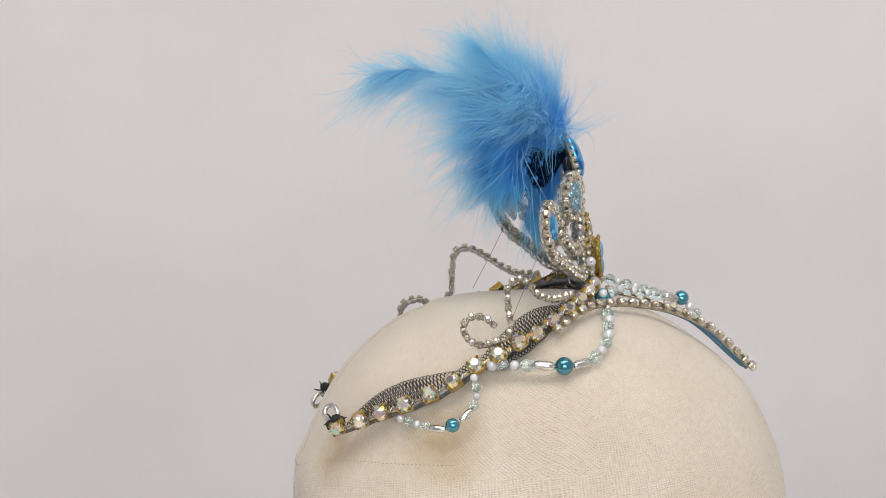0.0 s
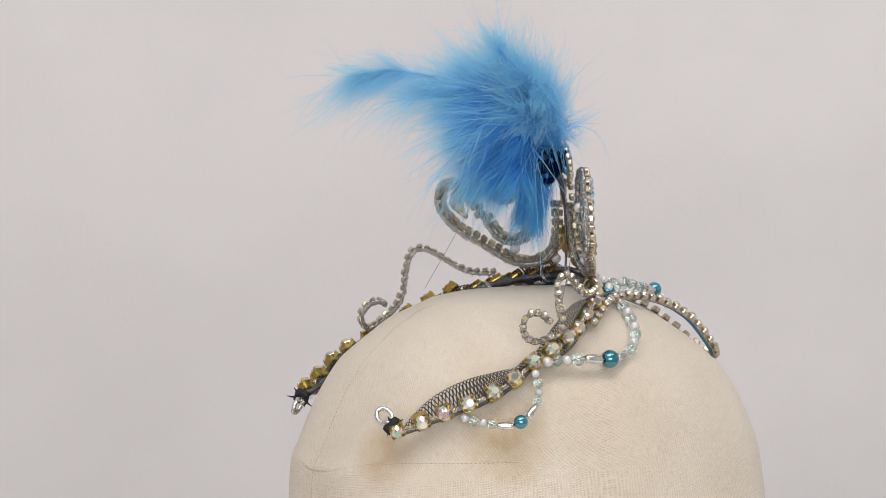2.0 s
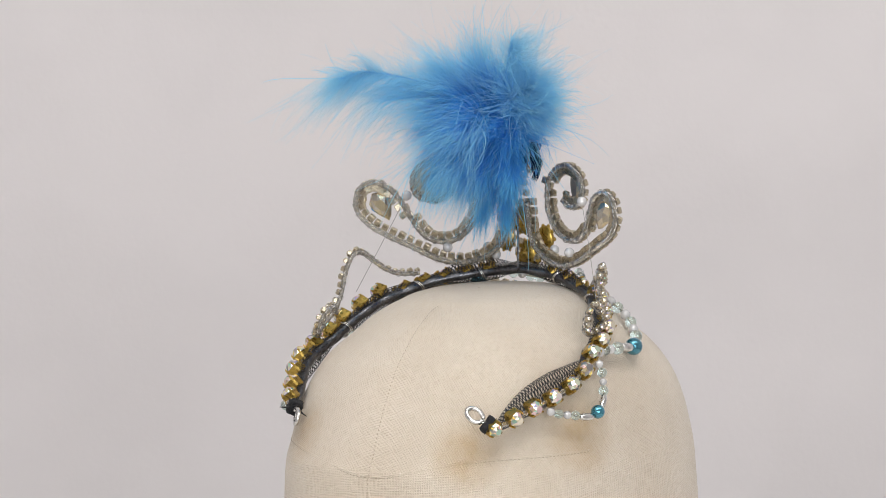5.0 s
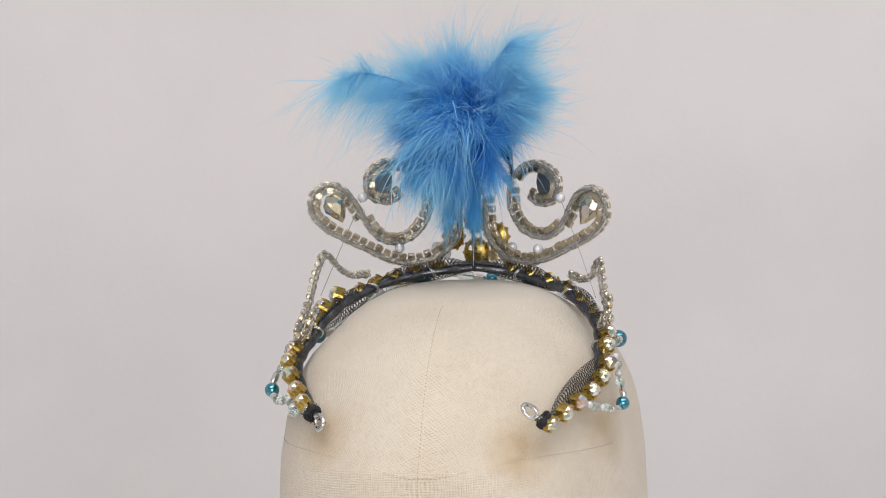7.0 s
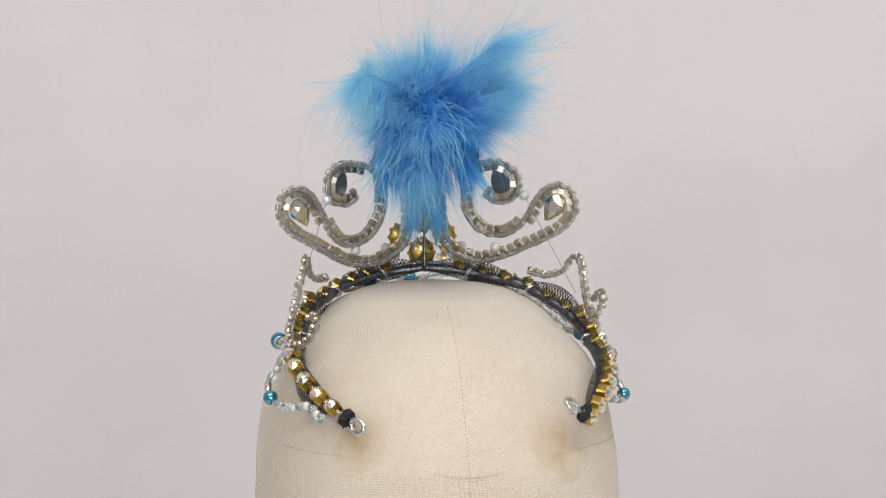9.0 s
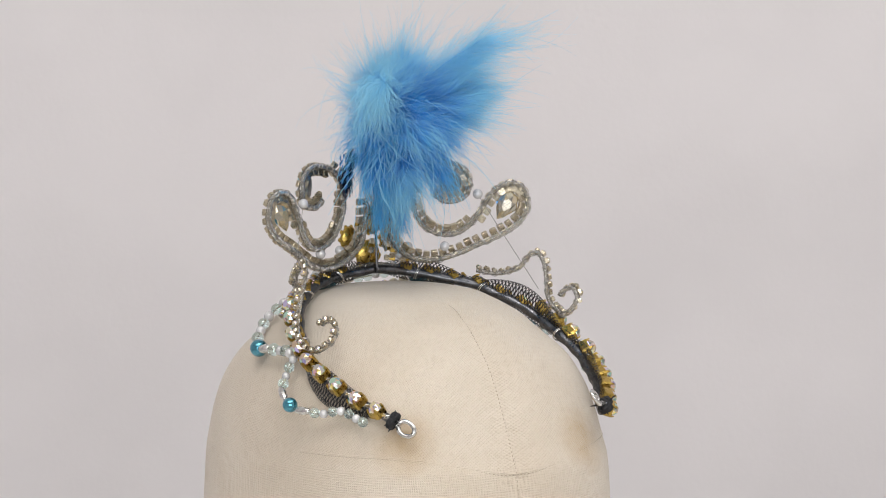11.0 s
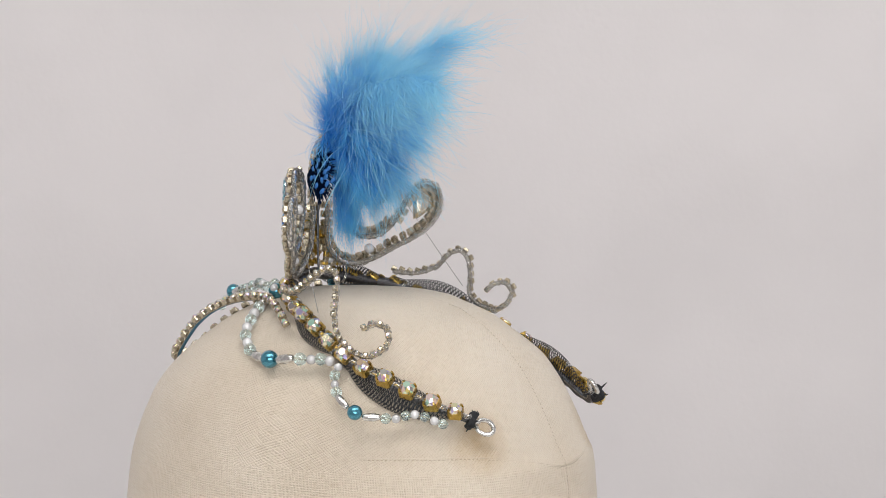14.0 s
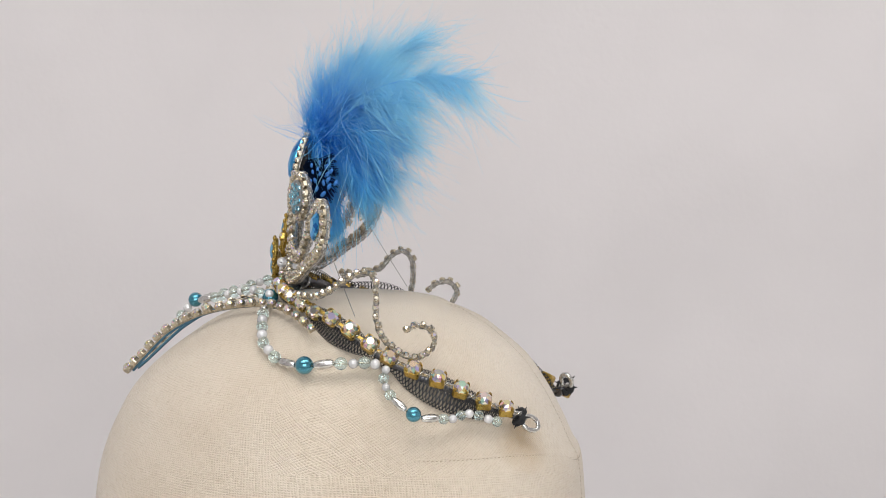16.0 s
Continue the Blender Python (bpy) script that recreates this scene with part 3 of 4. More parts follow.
            if i + 1 < len(st):
                mid = (st[i] + st[i + 1]) / 2 - nrm[i] * 1.4
                v = [(-1.3, -0.8, -0.5), (1.3, -0.8, -0.5), (1.3, 0.8, -0.5), (-1.3, 0.8, -0.5), (-1.0, -0.55, 0.4), (1.0, -0.55, 0.4), (1.0, 0.55, 0.4), (-1.0, 0.55, 0.4)]
                fcs = [(3, 2, 1, 0), (4, 5, 6, 7), (0, 1, 5, 4), (1, 2, 6, 5), (2, 3, 7, 6), (3, 0, 4, 7)]
                part("link", mesh("link", v, fcs, GOLD, smooth=False), tiara, "", aim(mid, nrm[i], tang[i]))
        # wire eye and thread knot at the end
        e_at = np.array([-45.6, -42.0, -25.4]) if side < 0 else np.array([-42.6, 42.4, -31.0])
        h = head_normal(e_at)
        d = unit((e_at - inner[0]) - h * np.dot(e_at - inner[0], h))
        s2 = np.cross(h, d)
        eye = [e_at + d * (0.4 + 3.6 * math.cos(w)) + s2 * 2.6 * math.sin(w) + h * (0.6 + 0.7 * math.sin(w / 2)) for w in np.linspace(-math.pi * 0.96, math.pi * 0.96, 36)]
        part("wire_eye", tube("wire_eye", spline([tuple(e_at - d * 8 - s2 * 0.6)] + [tuple(p) for p in eye] + [tuple(e_at - d * 8 + s2 * 0.6)], 0.8), 0.95, SILVER, 8), tiara, "bent silver wire eye")
        kn = e_at - d * 5.6 + h * 1.4
        verts, faces = [], []
        for q in range(9):
            a = q * 2.4
            ring = [kn + d * (0.7 * (q % 3 - 1) + 0.25 * math.sin(3 * w + q)) + (s2 * math.cos(w + a) + h * math.sin(w + a) * 0.8) * (2.4 + 1.0 * math.sin(2 * w + q * 1.7)) for w in np.linspace(0, 2 * math.pi, 20)]
            v, f = tube_data(ring, 0.8, 5)
            base = len(verts)
            verts += v
            faces += [tuple(base + i for i in k) for k in f]
        for q in range(7):
            a = q * 0.9
            tip = kn + (s2 * math.cos(a) + h * math.sin(a)) * (4.0 + q % 3) + d * (q % 3 - 1) * 1.5
            v, f = tube_data([kn, (kn + tip) / 2 + d * 0.4, tip], [0.9, 0.5, 0.15], 5)
            base = len(verts)
            verts += v
            faces += [tuple(base + i for i in k) for k in f]
        part("thread_knot", mesh("thread_knot", verts, faces, BLACK), tiara, "frayed black thread knot")

    # wrapped wires with small stones along them
    def wrapped(points, normal_of, radius, size, gap, lift, name, hubs=(), front=False):
        path = spline(points, 0.9)
        nr = normal_of(path)
        core = part(name, tube(name, path, radius, CLEAR, 10, nr), tiara, "clear tube wrapped with silver wire")
        dense = spline(path, 0.25)
        _, a2, b2 = frames_along(dense, normal_of(dense))
        run = np.arange(len(dense)) * 0.25
        for pitch, shift, tight in ((3.1, 0.0, 0.2), (-5.3, 1.3, 0.3)):
            w = run * 2 * math.pi / pitch + shift + 0.9 * np.sin(run * 0.61) + 0.5 * np.sin(run * 1.7)
            out = radius + tight + 0.1 * np.sin(run * 0.83)
            helix = dense + (a2 * np.cos(w)[:, None] + b2 * np.sin(w)[:, None]) * out[:, None]
            part("wire_wrap", tube("wire_wrap", helix, 0.17, GREYWIRE, 4), core, "fine tarnished wrapping wire")
        places = spline(path, gap)
        pn = normal_of(places)
        pt = unit(np.gradient(places, axis=0))
        for i in range(len(places)):
            away = np.cross(pt[i], pn[i])
            want = np.array([0, 0.35 * np.sign(places[i][1]), 1.0])
            for hub in hubs:
                if np.linalg.norm(places[i] - hub) < 14:
                    want = np.asarray(hub) - places[i]
            away *= 1 if away @ want > 0 else -1
            q = places[i] + pn[i] * (radius * (0.2 if front else 0.75)) + away * lift
            tilt = unit(pn[i] + (0.35 if front else 0.1) * away + 0.14 * np.array([math.sin(i * 2.1), math.cos(i * 1.7), math.sin(i * 3.3)]))
            stone(q, tilt, pt[i], size * (1 + 0.06 * math.sin(i * 1.9)), False, ice if i % 3 else ab, core)
        if front:
            places = spline(path, gap * 0.95)
            pn = normal_of(places)
            pt = unit(np.gradient(places, axis=0))
            for i in range(len(places)):
                tilt = unit(pn[i] + 0.12 * np.array([math.cos(i * 2.3), math.sin(i * 1.3), math.sin(i * 2.9)]))
                stone(places[i] + pn[i] * (radius * 0.8), tilt, pt[i], size * 0.95, False, ab if i % 3 == 1 else ice, core)
        return path

    def crown_normal(p):
        p = np.asarray(p)
        return unit(np.stack([np.ones(len(p)), np.clip(0.0156 * p[:, 1], -0.45, 0.45), 0.06 * np.ones(len(p))], axis=1))

    def hook_normal(p):
        n = head_normal(p)
        n[:, 2] *= 0.5
        return unit(n)

    for s in (1, -1):
        pts = flatter(SCROLL) if s > 0 else wider(flatter(mirror(SCROLL)))
        bent = 0.0 if s > 0 else 2.6
        wrapped(pts, crown_normal, 1.05, 3.2, 3.9, 2.3, "scroll_wire", ((38.0 - bent * 0.4, -50.8 * s + bent, 46.3), (48.9 - bent * 0.7, -30.2 * s + bent * 2.0, 56.2)), True)
        wrapped(HOOK_R if s > 0 else HOOK, hook_normal, 0.9, 2.6, 3.4, 0.25, "hook_wire")
        # pear crystal in the large scroll
        c = np.array([38.0 - bent * 0.4, -50.8 * s + bent, 46.3 + bent * 0.2])
        nn = crown_normal([c])[0]
        tilt = unit(np.array([0.0, 0.52 * s, -0.85]))
        down = -(tilt - nn * np.dot(tilt, nn))
        x_axis = np.cross(down, nn)
        pear = part("pear_crystal", crystal_mesh("pear_crystal", BLUEICE, 12, 4.7, 5.8, 1.6, 0.55, 0.4, 0, 0.6), tiara, "blue pear-cut crystal", aim(c + nn * 1.6, nn, x_axis))
        part("foil_back", crystal_mesh("foil_back", FOIL, 7, 5.0, 6.2, 1.9, 0.42, 0.5, 0, 0.6), pear, "champagne foil back", pose(0, 0, 0, 180, 0, 180) )
        # oval pave in the small scroll
        c = np.array([48.9 - bent * 0.7, -30.2 * s + bent * 2.0, 56.2 + bent * 0.2])
        nn = crown_normal([c])[0]
        oval = part("pave_oval", crystal_mesh("pave_oval", SMOKE, 14, 5.4, 6.8, 0.6, 0.85, 0.8), tiara, "pale blue pave oval", aim(c + nn * 2.2 + np.array([0, -0.8 * s, 0]), unit(nn + np.array([0, -0.25 * s, 0])), np.cross([0, 0, 1], nn)))
        for k in range(19):
            r = math.sqrt((k + 0.5) / 19)
            a = k * 2.39996
            part("pave_stone", pave_small, oval, "", pose(4.8 * r * math.cos(a) * MM, 6.2 * r * math.sin(a) * MM, 1.0 * MM, 8 * math.sin(a), 8 * math.cos(a), 40 * k))
        # pearls on the scroll and the slack thread
        for q in ((42.3 - bent * 0.7, -39.5 * s + bent * 1.3, 51.0), (51.2, -28.5 * s + bent * 0.5, 29.1)):
            part("pearl", pearl_m, tiara, "small white pearl", aim(q, (0.1, 0.3, 0.95)))
        a, b = np.array([42.3 - bent * 0.7, -39.5 * s + bent * 1.3, 51.0]), np.array([23.0, -57.0 * s, 12.0])
        part("loose_thread", tube("loose_thread", spline([a, a * 0.5 + b * 0.5 + [0.5, 0, 0.3], b], 3), 0.15, GREYWIRE, 4), tiara, "fine grey thread")
    build_centre(tiara, stone, ab, ice)
    build_swags(tiara)
    # the peaked chain over the brow
    for s in (1, -1):
        pts = VEE if s > 0 else mirror(VEE)
        path = spline(pts, 1.2)
        path = path + head_normal(path) * 0.2
        hn = head_normal(path)
        peak = part("peak_wire", tube("peak_wire", path, 0.6, DULL, 6, hn), tiara, "silver wire of the brow peak")
        inner = unit(np.cross(unit(np.gradient(path, axis=0)), hn)) * s
        v, f = [], []
        deep = -0.3 - 0.8 * np.clip((path[:, 0] - 88) / 20, 0, 1)
        for i in range(len(path)):
            for k in ((-0.55, 0.1), (0.55, 0.1), (0.5, deep[i]), (-0.5, deep[i])):
                v.append(tuple(path[i] + inner[i] * k[0] + hn[i] * k[1]))
        for i in range(len(path) - 1):
            for k in range(4):
                f.append((i * 4 + k, i * 4 + (k + 1) % 4, i * 4 + 4 + (k + 1) % 4, i * 4 + 4 + k))
        f += [(0, 1, 2, 3), tuple(len(v) - 4 + k for k in (3, 2, 1, 0))]
        part("felt_backing", mesh("felt_backing", v, f, FELT), tiara, "blue felt backing strip")
        places = spline(path, 5.4)
        tn = unit(np.gradient(places, axis=0))
        for i in range(len(places)):
            stone(places[i] + head_normal(places[i]) * 0.6, head_normal(places[i]), tn[i], 3.5 + 0.3 * (i % 2), False, ab, peak)
    tip = np.array([127.6, 0, -17.0])
    stone(tip, head_normal(tip), (0, 0, 1), 4.6, False, ab)
    return tiara


pave_small = crystal_mesh("pave_stone", PAVE, 6, 1.25, 1.25, 0.6, 0.55, 0.2)
pearl_m = bead_mesh("pearl", 2.1, PEARL)
FELT = wall_paint("blue_felt", (0.06, 0.15, 0.22))


def build_centre(tiara, stone, ab, ice):
    """The upright middle: post, gilt filigree with blue cabochons, and the pointed blue stone on top."""
    post = spline([(58, 0, 20), (58.5, 0, 35), (57, 0, 55), (50.5, 0, 76)], 1.5)
    part("post", tube("post", post, np.interp(post[:, 2], [20, 50, 60, 76], [0.5, 0.5, 1.4, 1.3]), BAND, 8), tiara, "black-bound upright post")
    # pointed stone and its side chains
    nn = unit(np.array([1.0, 0, 0.33]))
    part("peak_stone", crystal_mesh("peak_stone", BLUEICE, 12, 6.0, 9.5, 2.6, 0.5, 0.6, 1.0, -0.0), tiara, "deep blue oval cut stone", aim((56.4, 0, 69.5), nn, (0, -1, 0)))
    # dark disc added to fill the gap between stone and feathers
    part("stone_backing", lathe("stone_backing", [(0.1, -1.5), (5.0, -1.2), (5.8, 0), (5.0, 0.8), (0.1, 0.8)], BLACK, 20), tiara, "dark disc added behind the peak stone",
         aim((53.0, 0, 69.0), nn, (0, -1, 0), (1.0, 1.5, 1.4)))
    for s in (1, -1):
        arc = [(54.6 - 3.7 * math.cos(a), s * 7.3 * math.sin(a), 69.5 + 11.2 * math.cos(a)) for a in np.linspace(0.1, math.pi - 0.1, 10)]
        path = spline(arc, 1.0)
        rim = part("stone_rim", tube("stone_rim", path, 0.7, DULL, 6), tiara, "silver wire rim")
        for q in spline(arc, 3.0):
            stone(q, unit(np.array([1.0, 0.35 * s, 0.1])), (0, 0, 1), 2.6, False, ice, rim)
    # gilt filigree plates with cabochons
    for c, r, tall in (((66.0, 0, 26.0), 5.2, 6.0), ((64.5, -9.5, 33.0), 4.2, 5.2), ((64.5, 9.5, 33.0), 4.2, 5.2), ((61.5, 0, 41.0), 4.4, 5.6)):
        n = unit(np.array([1.0, 0.016 * c[1], 0.05]))
        m = aim(c, n, (0, 1, 0))
        prof = [(0.2, -1.2), (r * 0.95, -1.0), (r * 1.08, 0.0), (r * 0.95, 0.9), (r * 0.8, 0.7), (0.2, 0.6)]
        plate = part("gilt_setting", lathe("gilt_setting", prof, GOLD, 20), tiara, "worn gilt setting", m @ Matrix.Diagonal((1, tall / r, 1, 1)))
        dome = [(r * 0.74 * math.cos(a), 0.6 + r * 0.42 * math.sin(a)) for a in np.linspace(0, 1.5, 8)]
        part("cabochon", lathe("cabochon", dome, CAB, 20), plate, "pale blue glass cabochon")
        for k in range(10):
            a = 2 * math.pi * k / 10
            part("gilt_bead", gilt_bead, plate, "", pose(r * 1.05 * math.cos(a) * MM, r * 1.05 * math.sin(a) * MM, 0.5 * MM))
    # clustered small stones round the middle
    rng = random.Random(4)
    for k in range(34):
        y = rng.uniform(-16, 16)
        z = 24 + rng.uniform(0, 1) ** 1.3 * max(3, 26 - 1.5 * abs(y))
        p = np.array([60.0 - 0.008 * y * y + rng.uniform(-0.5, 1.5), y, z])
        stone(p, unit(np.array([1, y * 0.03, rng.uniform(-0.2, 0.4)])), (0, 1, 0.2), rng.uniform(2.4, 3.6), k % 3 == 0, ice if k % 2 else ab)
    for k in range(9):
        a = k * 2.4
        p = np.array([58.5, 3.4 * math.cos(a), 53.0 + 5.0 * math.sin(a)])
        stone(p, unit(np.array([1, 0.2 * math.cos(a), 0.2])), (0, 1, 0.2), 3.0, False, ab if k % 2 else ice)
    for y, z in ((-12, 26), (12, 26), (-16, 29), (16, 29)):
        part("pearl", pearl_m, tiara, "small white pearl", aim((60.5, y, z), (0, 1, 0)))


CAB = material("blue_glass_cabochon", (0.16, 0.42, 0.60), 0.08, 0.3, Coat_Weight=1.0)
gilt_bead = bead_mesh("gilt_bead", 0.75, GOLD)


def build_swags(tiara):
    teal, aqua, small = bead_mesh("teal_bead", 2.95, TEAL), bead_mesh("aqua_bead", 2.15, AQUA), bead_mesh("seed_pearl", 1.75, PEARL)
    oval_prof = [(0.3, -3.6)] + [((0.75 + 0.95 * math.sin(w) ** 0.9), -3.7 * math.cos(w)) for w in np.linspace(0.05, math.pi - 0.05, 15)] + [(0.3, 3.6)]
    oval = lathe("silver_bead", oval_prof, SILVER, 10)
    kinds = {"T": (teal, 5.9, "teal_bead", "glossy teal pearl bead"), "a": (aqua, 4.3, "aqua_bead", "pale aqua glass bead"),
             "p": (small, 3.5, "pearl_bead", "white pearl bead"), "S": (oval, 7.6, "silver_bead", "fluted silver oval bead")}

    def strand(points, pattern):
        path = spline(points, 0.4)
        thread = part("bead_strand", tube("bead_strand", path[::3], 0.25, DULL, 5), tiara, "thread of the bead strand")
        s = np.concatenate([[0], np.cumsum(np.linalg.norm(np.diff(path, axis=0), axis=1))])
        total = sum(kinds[k][1] for k in pattern)
        at, fit = 0.0, s[-1] / total
        tan = unit(np.gradient(path, axis=0))
        for i, k in enumerate(pattern):
            me, size, name, label = kinds[k]
            at += size * fit / 2
            j = min(len(s) - 1, int(np.searchsorted(s, at)))
            at += size * fit / 2
            g = min(1.2, fit) * (1 + 0.06 * math.sin(i * 2.7))
            part(name, me, thread, label, aim(path[j], tan[j], None, g))

    strand(LOWER_SWAG_L, "papaSTSapapapa")
    strand(LOWER_SWAG_R, "papaSTSapap")
    for s in (1, -1):
        strand(UPPER_SWAG if s > 0 else mirror(UPPER_SWAG), "TSapapapaSTSapap")
        strand(FRONT_SWAG if s > 0 else mirror(FRONT_SWAG), "papapapaaS")
    strand([(98.5, 0, 14.8), (100.6, 0, 11.4), (104.5, 0, 7.6), (107.5, 0, 4.2)], "Tpa")


# ---- the plume ----
def feather_mesh(name, quill, barb, count, mat, seed, droop=0.4, spread=1.0, width=0.085, bend=0.32, flat=None, one=0.0, start=0.0, lead=0.6, tuft=2.4, loose=0.08):
    """A downy feather: a tapered quill with locks of soft barbs that part near the quill and draw together at their tips.
    flat: the way the vane spreads (None: all round); one: how much of it lies on that side alone; loose: share of stray barbs."""
    rng = np.random.RandomState(seed)
    q = spline(quill, 0.8)
    v, faces = tube_data(q, np.linspace(0.42, 0.1, len(q)), 5)
    verts, uvs = [np.array(v)], [np.tile([0.0, 0.15], (len(v), 1))]
    total = len(v)
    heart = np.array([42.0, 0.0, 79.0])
    tan = unit(np.gradient(q, axis=0))
    seg, per = 9, 14
    steps = np.linspace(0, 1, seg + 1)
    swell = np.sin(np.pi * np.minimum(1, steps * 0.92 + 0.04)) ** 0.8
    for c in range(count // per):
        g0 = start + (1 - start) * rng.rand()
        t = tan[min(len(q) - 1, int(g0 * (len(q) - 1)))]
        r = rng.randn(3)
        if flat is not None:
            r = np.asarray(flat) * (1 if rng.rand() < 0.5 + 0.5 * one else -1) + r * 0.35
        r = r - t * r.dot(t)
        out = r / (np.linalg.norm(r) + 1e-9)
        d = unit(t * lead * (0.5 + 0.9 * rng.rand() + 0.7 * g0) + out * spread * (0.55 + 0.55 * rng.rand()))
        curl = rng.randn(3) * bend + t * 0.5 - out * 0.25
        length = barb * (0.5 + 0.65 * rng.rand()) * (1.0 - 0.15 * g0)
        # the lock's own line
        dirs, x, line = [], np.zeros(3), []
        for a in steps:
            line.append(x)
            dirs.append(d)
            x = x + d * length / seg
            d = unit(d + (curl * 0.2 + np.array([0, 0, -droop * 0.2])) * (0.25 + a) + rng.randn(3) * 0.05)
        line, dirs = np.array(line), np.array(dirs)
        a_ax = unit(np.cross(dirs, rng.randn(3)))
        b_ax = np.cross(dirs, a_ax)
        for n in range(per):
            g = min(1.0, max(0.0, g0 + rng.randn() * 0.045))
            p = q[min(len(q) - 1, int(g * (len(q) - 1)))]
            f = 0.5 + 0.55 * rng.rand()
            wide = width * (0.7 + 0.6 * rng.rand())
            o1, o2 = rng.randn(2) * tuft * 0.55
            path = line * f + (a_ax * o1 + b_ax * o2) * swell[:, None]
            if rng.rand() < loose:
                turn = rng.randn(3) * 0.5
                path = line * f * 1.1 + np.outer(steps ** 1.6, turn) * min(length, 24) * 0.6 + np.outer(np.sin(steps * 3.0), rng.randn(3)) * length * 0.09
                wide *= 1.5
            ripple = np.outer(np.sin(steps * 7 + rng.rand() * 6), rng.randn(3)) * 0.25
            path = p + path + ripple * steps[:, None]
            side = unit(np.cross(dirs, rng.randn(3))) * (wide * (1 - 0.8 * steps ** 1.5))[:, None]
            verts.append(np.stack([path - side, path + side], axis=1).reshape(-1, 3))
            # colour deepens towards the heart: darker dye plus the shade inside the tuft
            dye_shade = np.clip((np.linalg.norm(path - heart, axis=1) - 5) / 33, 0, 1)
            uvs.append(np.stack([np.zeros(2 * seg + 2), np.repeat(dye_shade, 2)], axis=1))
            faces += [(total + 2 * k, total + 2 * k + 1, total + 2 * k + 3, total + 2 * k + 2) for k in range(seg)]
            total += 2 * seg + 2
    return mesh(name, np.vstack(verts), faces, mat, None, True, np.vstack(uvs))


def build_plume(tiara):
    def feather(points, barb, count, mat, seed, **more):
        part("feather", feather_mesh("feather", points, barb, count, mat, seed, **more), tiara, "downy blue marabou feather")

    # the long plume to one side, whose quill shows: short curled barbs above, long ones hanging below
    long_quill = [(47, 1, 78), (35, 9, 91), (16, 22, 100), (-4, 32, 104), (-19, 37, 102)]
    feather(long_quill, 20, 378, PALE, 21, droop=-0.1, flat=(-0.2, -0.2, 1.0), one=1.0, lead=0.7, bend=0.6, tuft=2.2)
    feather(long_quill, 36, 588, PALE, 51, droop=0.7, flat=(-0.2, 0.3, -1.0), one=0.8, lead=1.1, start=0.1, tuft=3.0)
    feather([(47, 1, 77), (34, 10, 87), (18, 22, 93), (2, 31, 92)], 34, 700, PALE, 55, droop=0.6, flat=(-0.2, 0.6, 0.8), lead=0.8, tuft=4.0)
    # the tall plume to the other side, its barbs swept outwards
    tall_quill = [(48, -1, 78), (40, -5, 92), (27, -14, 105), (13, -25, 116)]
    feather(tall_quill, 40, 1008, PALE, 22, droop=0.25, flat=(-0.2, -1.0, -0.1), one=0.5, lead=0.8, spread=1.0, tuft=4.0)
    feather([(48, -1, 77), (41, -9, 89), (33, -20, 98)], 42, 1302, PALE, 52, droop=0.3, flat=(-0.3, -1.0, -0.1), one=0.7, lead=0.8, tuft=4.0)
    feather([(48, -1, 77), (42, -12, 85), (35, -25, 89)], 34, 812, PALE, 56, droop=0.5, flat=(-0.2, -0.5, 0.8), lead=0.9, tuft=4.0)
    feather([(48, -1, 77), (40, -10, 92), (28, -24, 103)], 36, 812, PALE, 64, droop=0.2, flat=(-0.3, -0.9, 0.3), lead=0.9, tuft=3.5)
    feather(long_quill, 44, 728, PALE, 57, droop=0.9, flat=(0.0, 0.6, -1.0), one=1.0, lead=0.6, tuft=4.0)
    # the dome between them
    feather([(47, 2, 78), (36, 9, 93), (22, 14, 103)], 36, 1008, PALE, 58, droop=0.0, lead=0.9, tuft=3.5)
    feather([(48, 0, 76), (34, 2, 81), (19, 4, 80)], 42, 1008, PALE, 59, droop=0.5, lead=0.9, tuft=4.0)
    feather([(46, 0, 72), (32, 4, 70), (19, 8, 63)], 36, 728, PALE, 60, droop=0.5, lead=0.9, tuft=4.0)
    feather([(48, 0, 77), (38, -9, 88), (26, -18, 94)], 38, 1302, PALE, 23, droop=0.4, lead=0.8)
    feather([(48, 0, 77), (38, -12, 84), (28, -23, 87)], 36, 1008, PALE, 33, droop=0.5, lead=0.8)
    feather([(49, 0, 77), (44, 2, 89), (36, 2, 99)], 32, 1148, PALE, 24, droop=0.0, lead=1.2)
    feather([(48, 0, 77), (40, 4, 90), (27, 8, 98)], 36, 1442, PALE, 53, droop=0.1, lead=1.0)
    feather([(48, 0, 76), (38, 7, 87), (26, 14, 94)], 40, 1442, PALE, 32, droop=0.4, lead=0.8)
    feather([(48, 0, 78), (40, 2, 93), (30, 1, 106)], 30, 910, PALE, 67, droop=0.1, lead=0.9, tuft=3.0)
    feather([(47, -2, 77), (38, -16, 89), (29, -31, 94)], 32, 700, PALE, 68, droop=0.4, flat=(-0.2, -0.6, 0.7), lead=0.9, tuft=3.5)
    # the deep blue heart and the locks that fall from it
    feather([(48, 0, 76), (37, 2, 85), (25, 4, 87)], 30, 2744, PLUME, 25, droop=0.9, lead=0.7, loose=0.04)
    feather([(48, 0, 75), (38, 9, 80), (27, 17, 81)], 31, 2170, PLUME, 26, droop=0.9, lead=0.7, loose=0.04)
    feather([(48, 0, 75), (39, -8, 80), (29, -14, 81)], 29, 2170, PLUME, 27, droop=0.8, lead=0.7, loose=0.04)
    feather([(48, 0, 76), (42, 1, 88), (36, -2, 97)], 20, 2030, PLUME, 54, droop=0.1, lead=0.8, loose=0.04)
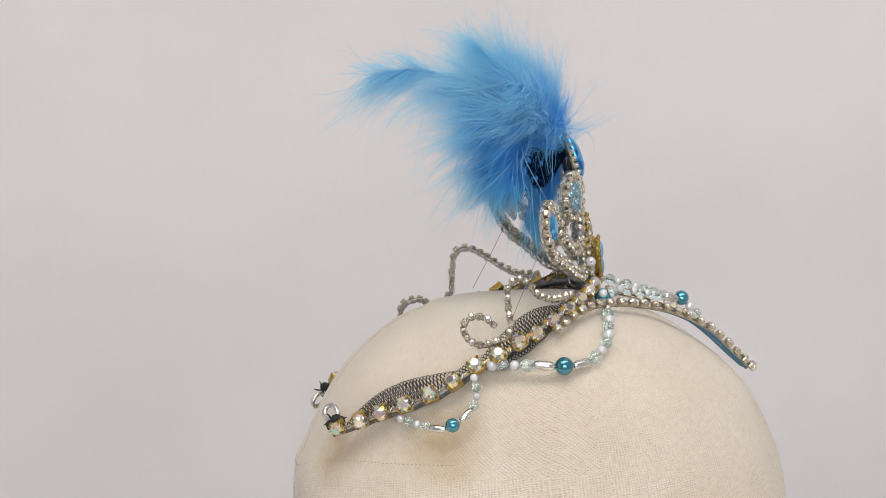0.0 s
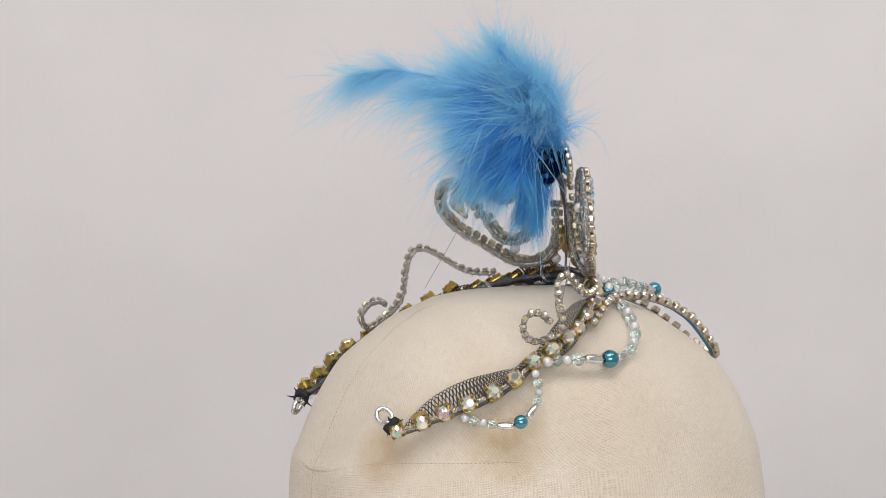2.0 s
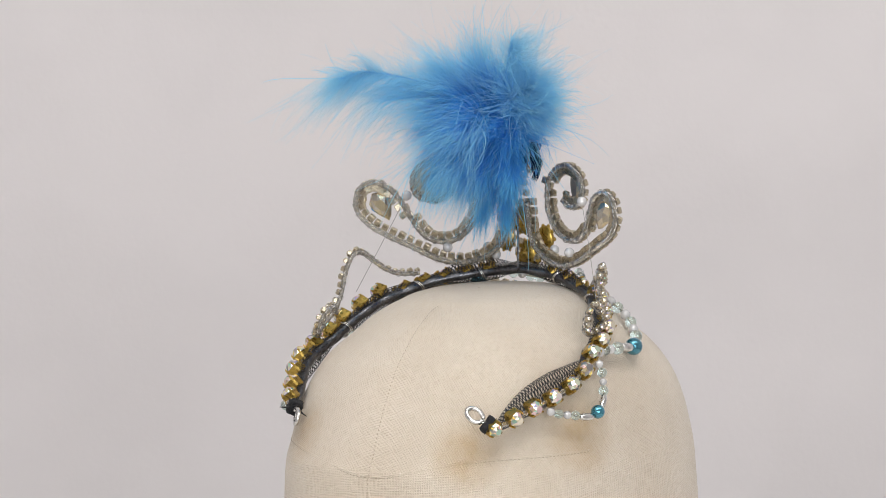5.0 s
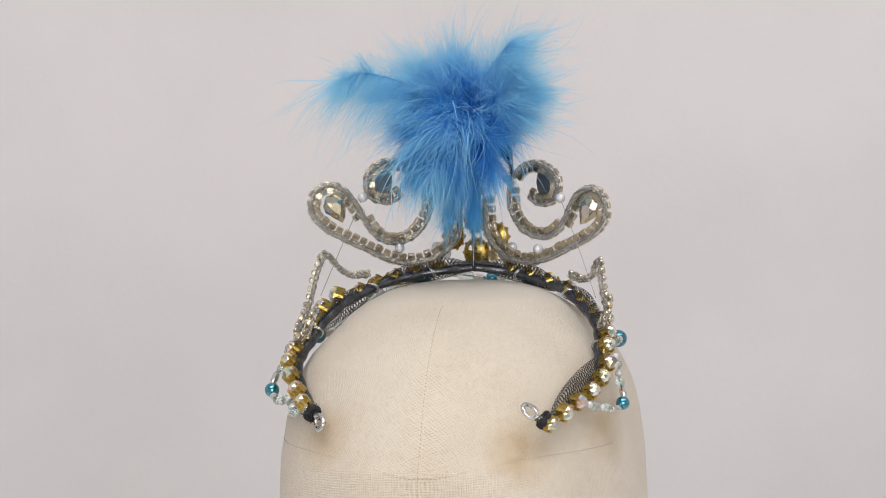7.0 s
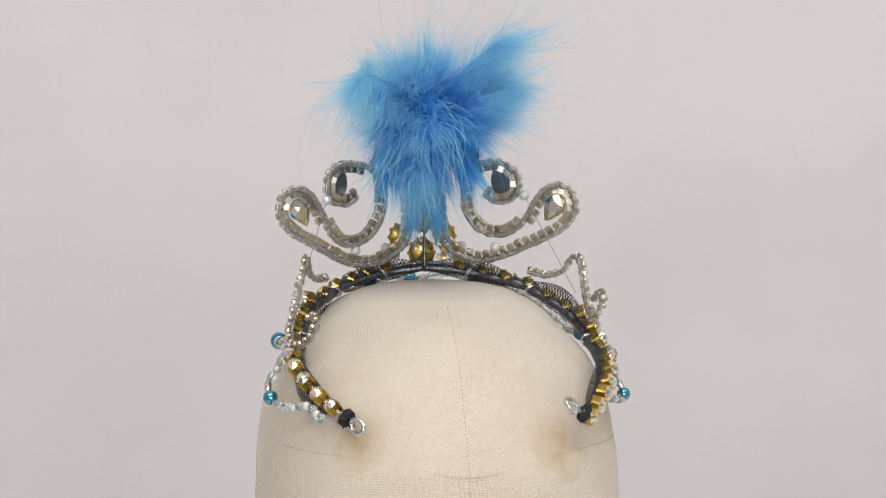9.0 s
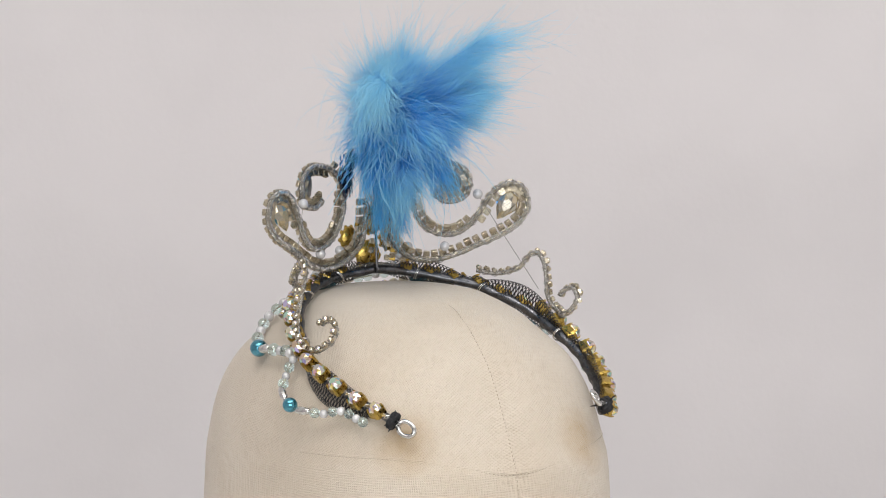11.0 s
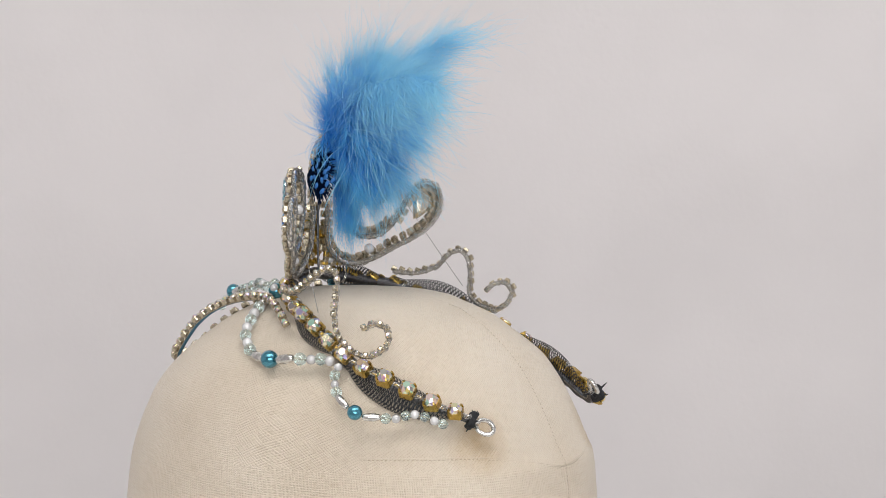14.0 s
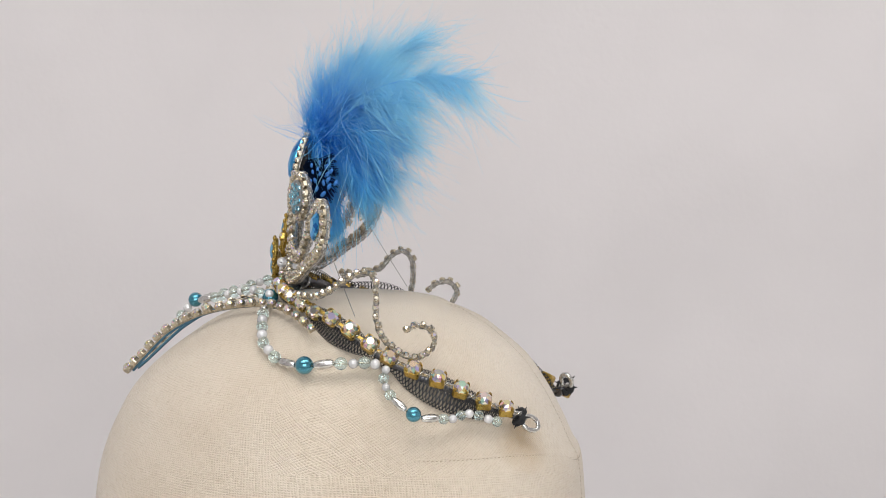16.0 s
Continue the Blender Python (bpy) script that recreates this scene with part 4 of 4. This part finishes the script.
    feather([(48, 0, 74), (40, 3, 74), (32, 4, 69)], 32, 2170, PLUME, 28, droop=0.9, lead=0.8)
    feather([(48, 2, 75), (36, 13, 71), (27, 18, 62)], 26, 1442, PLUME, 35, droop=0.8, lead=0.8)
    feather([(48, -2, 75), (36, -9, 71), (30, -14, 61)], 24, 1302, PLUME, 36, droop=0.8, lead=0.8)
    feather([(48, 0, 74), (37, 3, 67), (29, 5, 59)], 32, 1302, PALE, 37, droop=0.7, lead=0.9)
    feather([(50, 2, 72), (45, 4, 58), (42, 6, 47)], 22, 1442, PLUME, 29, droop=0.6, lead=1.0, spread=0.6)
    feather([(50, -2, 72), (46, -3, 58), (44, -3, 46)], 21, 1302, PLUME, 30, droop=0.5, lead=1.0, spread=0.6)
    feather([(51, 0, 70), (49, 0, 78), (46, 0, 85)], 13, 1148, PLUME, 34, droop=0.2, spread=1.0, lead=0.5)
    feather([(49, 0, 74), (49, 0, 80), (48, 1, 86)], 30, 140, PALE, 31, droop=0.25, spread=1.2, lead=0.5, tuft=4)
    # pale single barbs that arch over the heart, and long stray wisps
    feather([(44, 0, 82), (34, 2, 86), (24, 3, 84)], 40, 154, PALE, 61, droop=1.6, spread=0.9, lead=0.5, bend=0.8, tuft=5, loose=0.5, width=0.16)
    feather([(40, 8, 80), (30, 12, 78), (24, 14, 72)], 34, 98, PALE, 62, droop=1.4, spread=0.9, lead=0.6, bend=0.6, tuft=5, loose=0.5, width=0.16)
    feather([(40, -8, 80), (32, -10, 76), (28, -10, 68)], 34, 98, PALE, 63, droop=1.3, spread=0.9, lead=0.6, bend=0.6, tuft=5, loose=0.5, width=0.16)
    feather([(48, 0, 76), (38, 0, 84), (26, 0, 86)], 50, 168, PALE, 41, droop=0.5, spread=1.2, lead=0.6, bend=0.6, tuft=4, loose=0.4, width=0.11)
    feather([(48, 0, 76), (40, -2, 90), (30, -6, 102)], 40, 140, PALE, 42, droop=0.0, spread=1.0, lead=0.9, bend=0.6, tuft=4, loose=0.4, width=0.11)
    # strands that fall across the dark vanes
    feather([(50, -3, 81), (46, -13, 80), (42, -19, 72)], 26, 112, PALE, 65, droop=1.0, spread=0.6, lead=0.8, tuft=4, width=0.12)
    feather([(50, 3, 81), (46, 14, 80), (42, 22, 70)], 24, 84, PALE, 66, droop=1.0, spread=0.6, lead=0.8, tuft=4, width=0.12)
    # dark spotted vanes at its foot
    for s, c, seed, spots, big in ((-1, (39.5, -17, 68), 3, 5, 0.8), (1, (43.0, 19, 64), 5, 17, 1.1)):
        rng = np.random.RandomState(seed)
        c = np.array(c, dtype=float)
        verts, faces, uvs = [], [], []
        for k in range(190):
            a = rng.uniform(-2.4, 0.9)
            r = rng.uniform(0.6, 1.0)
            d = np.array([-0.75 * math.cos(a), 0.25 * s * rng.rand(), math.sin(a)])
            p0 = np.array([50.0, c[1] * 0.7, c[2] + 4]) + rng.randn(3) * 0.8
            p1 = c + d * np.array([9, 6, 12]) * r * big + np.array([0, s * 2.0, 0])
            pm = (p0 + p1) / 2 + np.array([0, s * 2.5, 0]) + rng.randn(3) * 0.5
            path = spline([p0, pm, p1], 2.5)
            side = unit(np.cross(path[-1] - path[0], [0, 1, 0])) * 0.27
            base = len(verts)
            for i, q in enumerate(path):
                w = 1 - 0.6 * i / len(path)
                verts += [tuple(q - side * w), tuple(q + side * w)]
                uvs += [(0, i / len(path))] * 2
            for i in range(len(path) - 1):
                b = base + 2 * i
                faces.append((b, b + 1, b + 3, b + 2))
        vane = part("spotted_feather", mesh("spotted_feather", verts, faces, SPOT_DARK, None, True, uvs), tiara, "near-black feather with bright blue spots")
        for k in range(spots):
            a, r = k * 2.4, math.sqrt((k + 0.5) / spots)
            p = c + np.array([6.0 * r * math.cos(a) - 1 + 0.8 * math.sin(k * 5.1), s * (4.6 - 1.2 * r), 8.0 * r * math.sin(a) + 0.9 * math.cos(k * 3.7)])
            v = [(0.75 * math.cos(w), 1.35 * math.sin(w), z) for z in (0, 0.15) for w in np.linspace(0, 2 * math.pi, 9)[:-1]]
            f = [tuple(range(8, 16))] + [(i, (i + 1) % 8, 8 + (i + 1) % 8, 8 + i) for i in range(8)]
            part("spot", mesh("spot", v, f, SPOT_BLUE), vane, "bright blue spot", aim(p, (-0.15, s, 0.1), (1, 0, 0.3 + 0.5 * math.sin(k * 2.2)), 0.75 + 0.35 * math.sin(k * 4.3) ** 2))


build_table()
turntable = build_turntable()
head = build_head()
tiara = build_tiara()
build_plume(tiara)


def motions():
    """Turntable, head form and tiara turn together at an even speed."""
    offset = pose(0, -0.004795, 0, 0, 0, 6.972)
    times = [i * 0.5 for i in range(33)]
    for thing in (head, tiara):
        walk(thing, [(t, pose(0, 0, AXIS_Z, 0, 0, TURN * t) @ offset) for t in times])
    walk(turntable, [(t, pose(0, 0, 0.75, 0, 0, TURN * t)) for t in times])


motions()
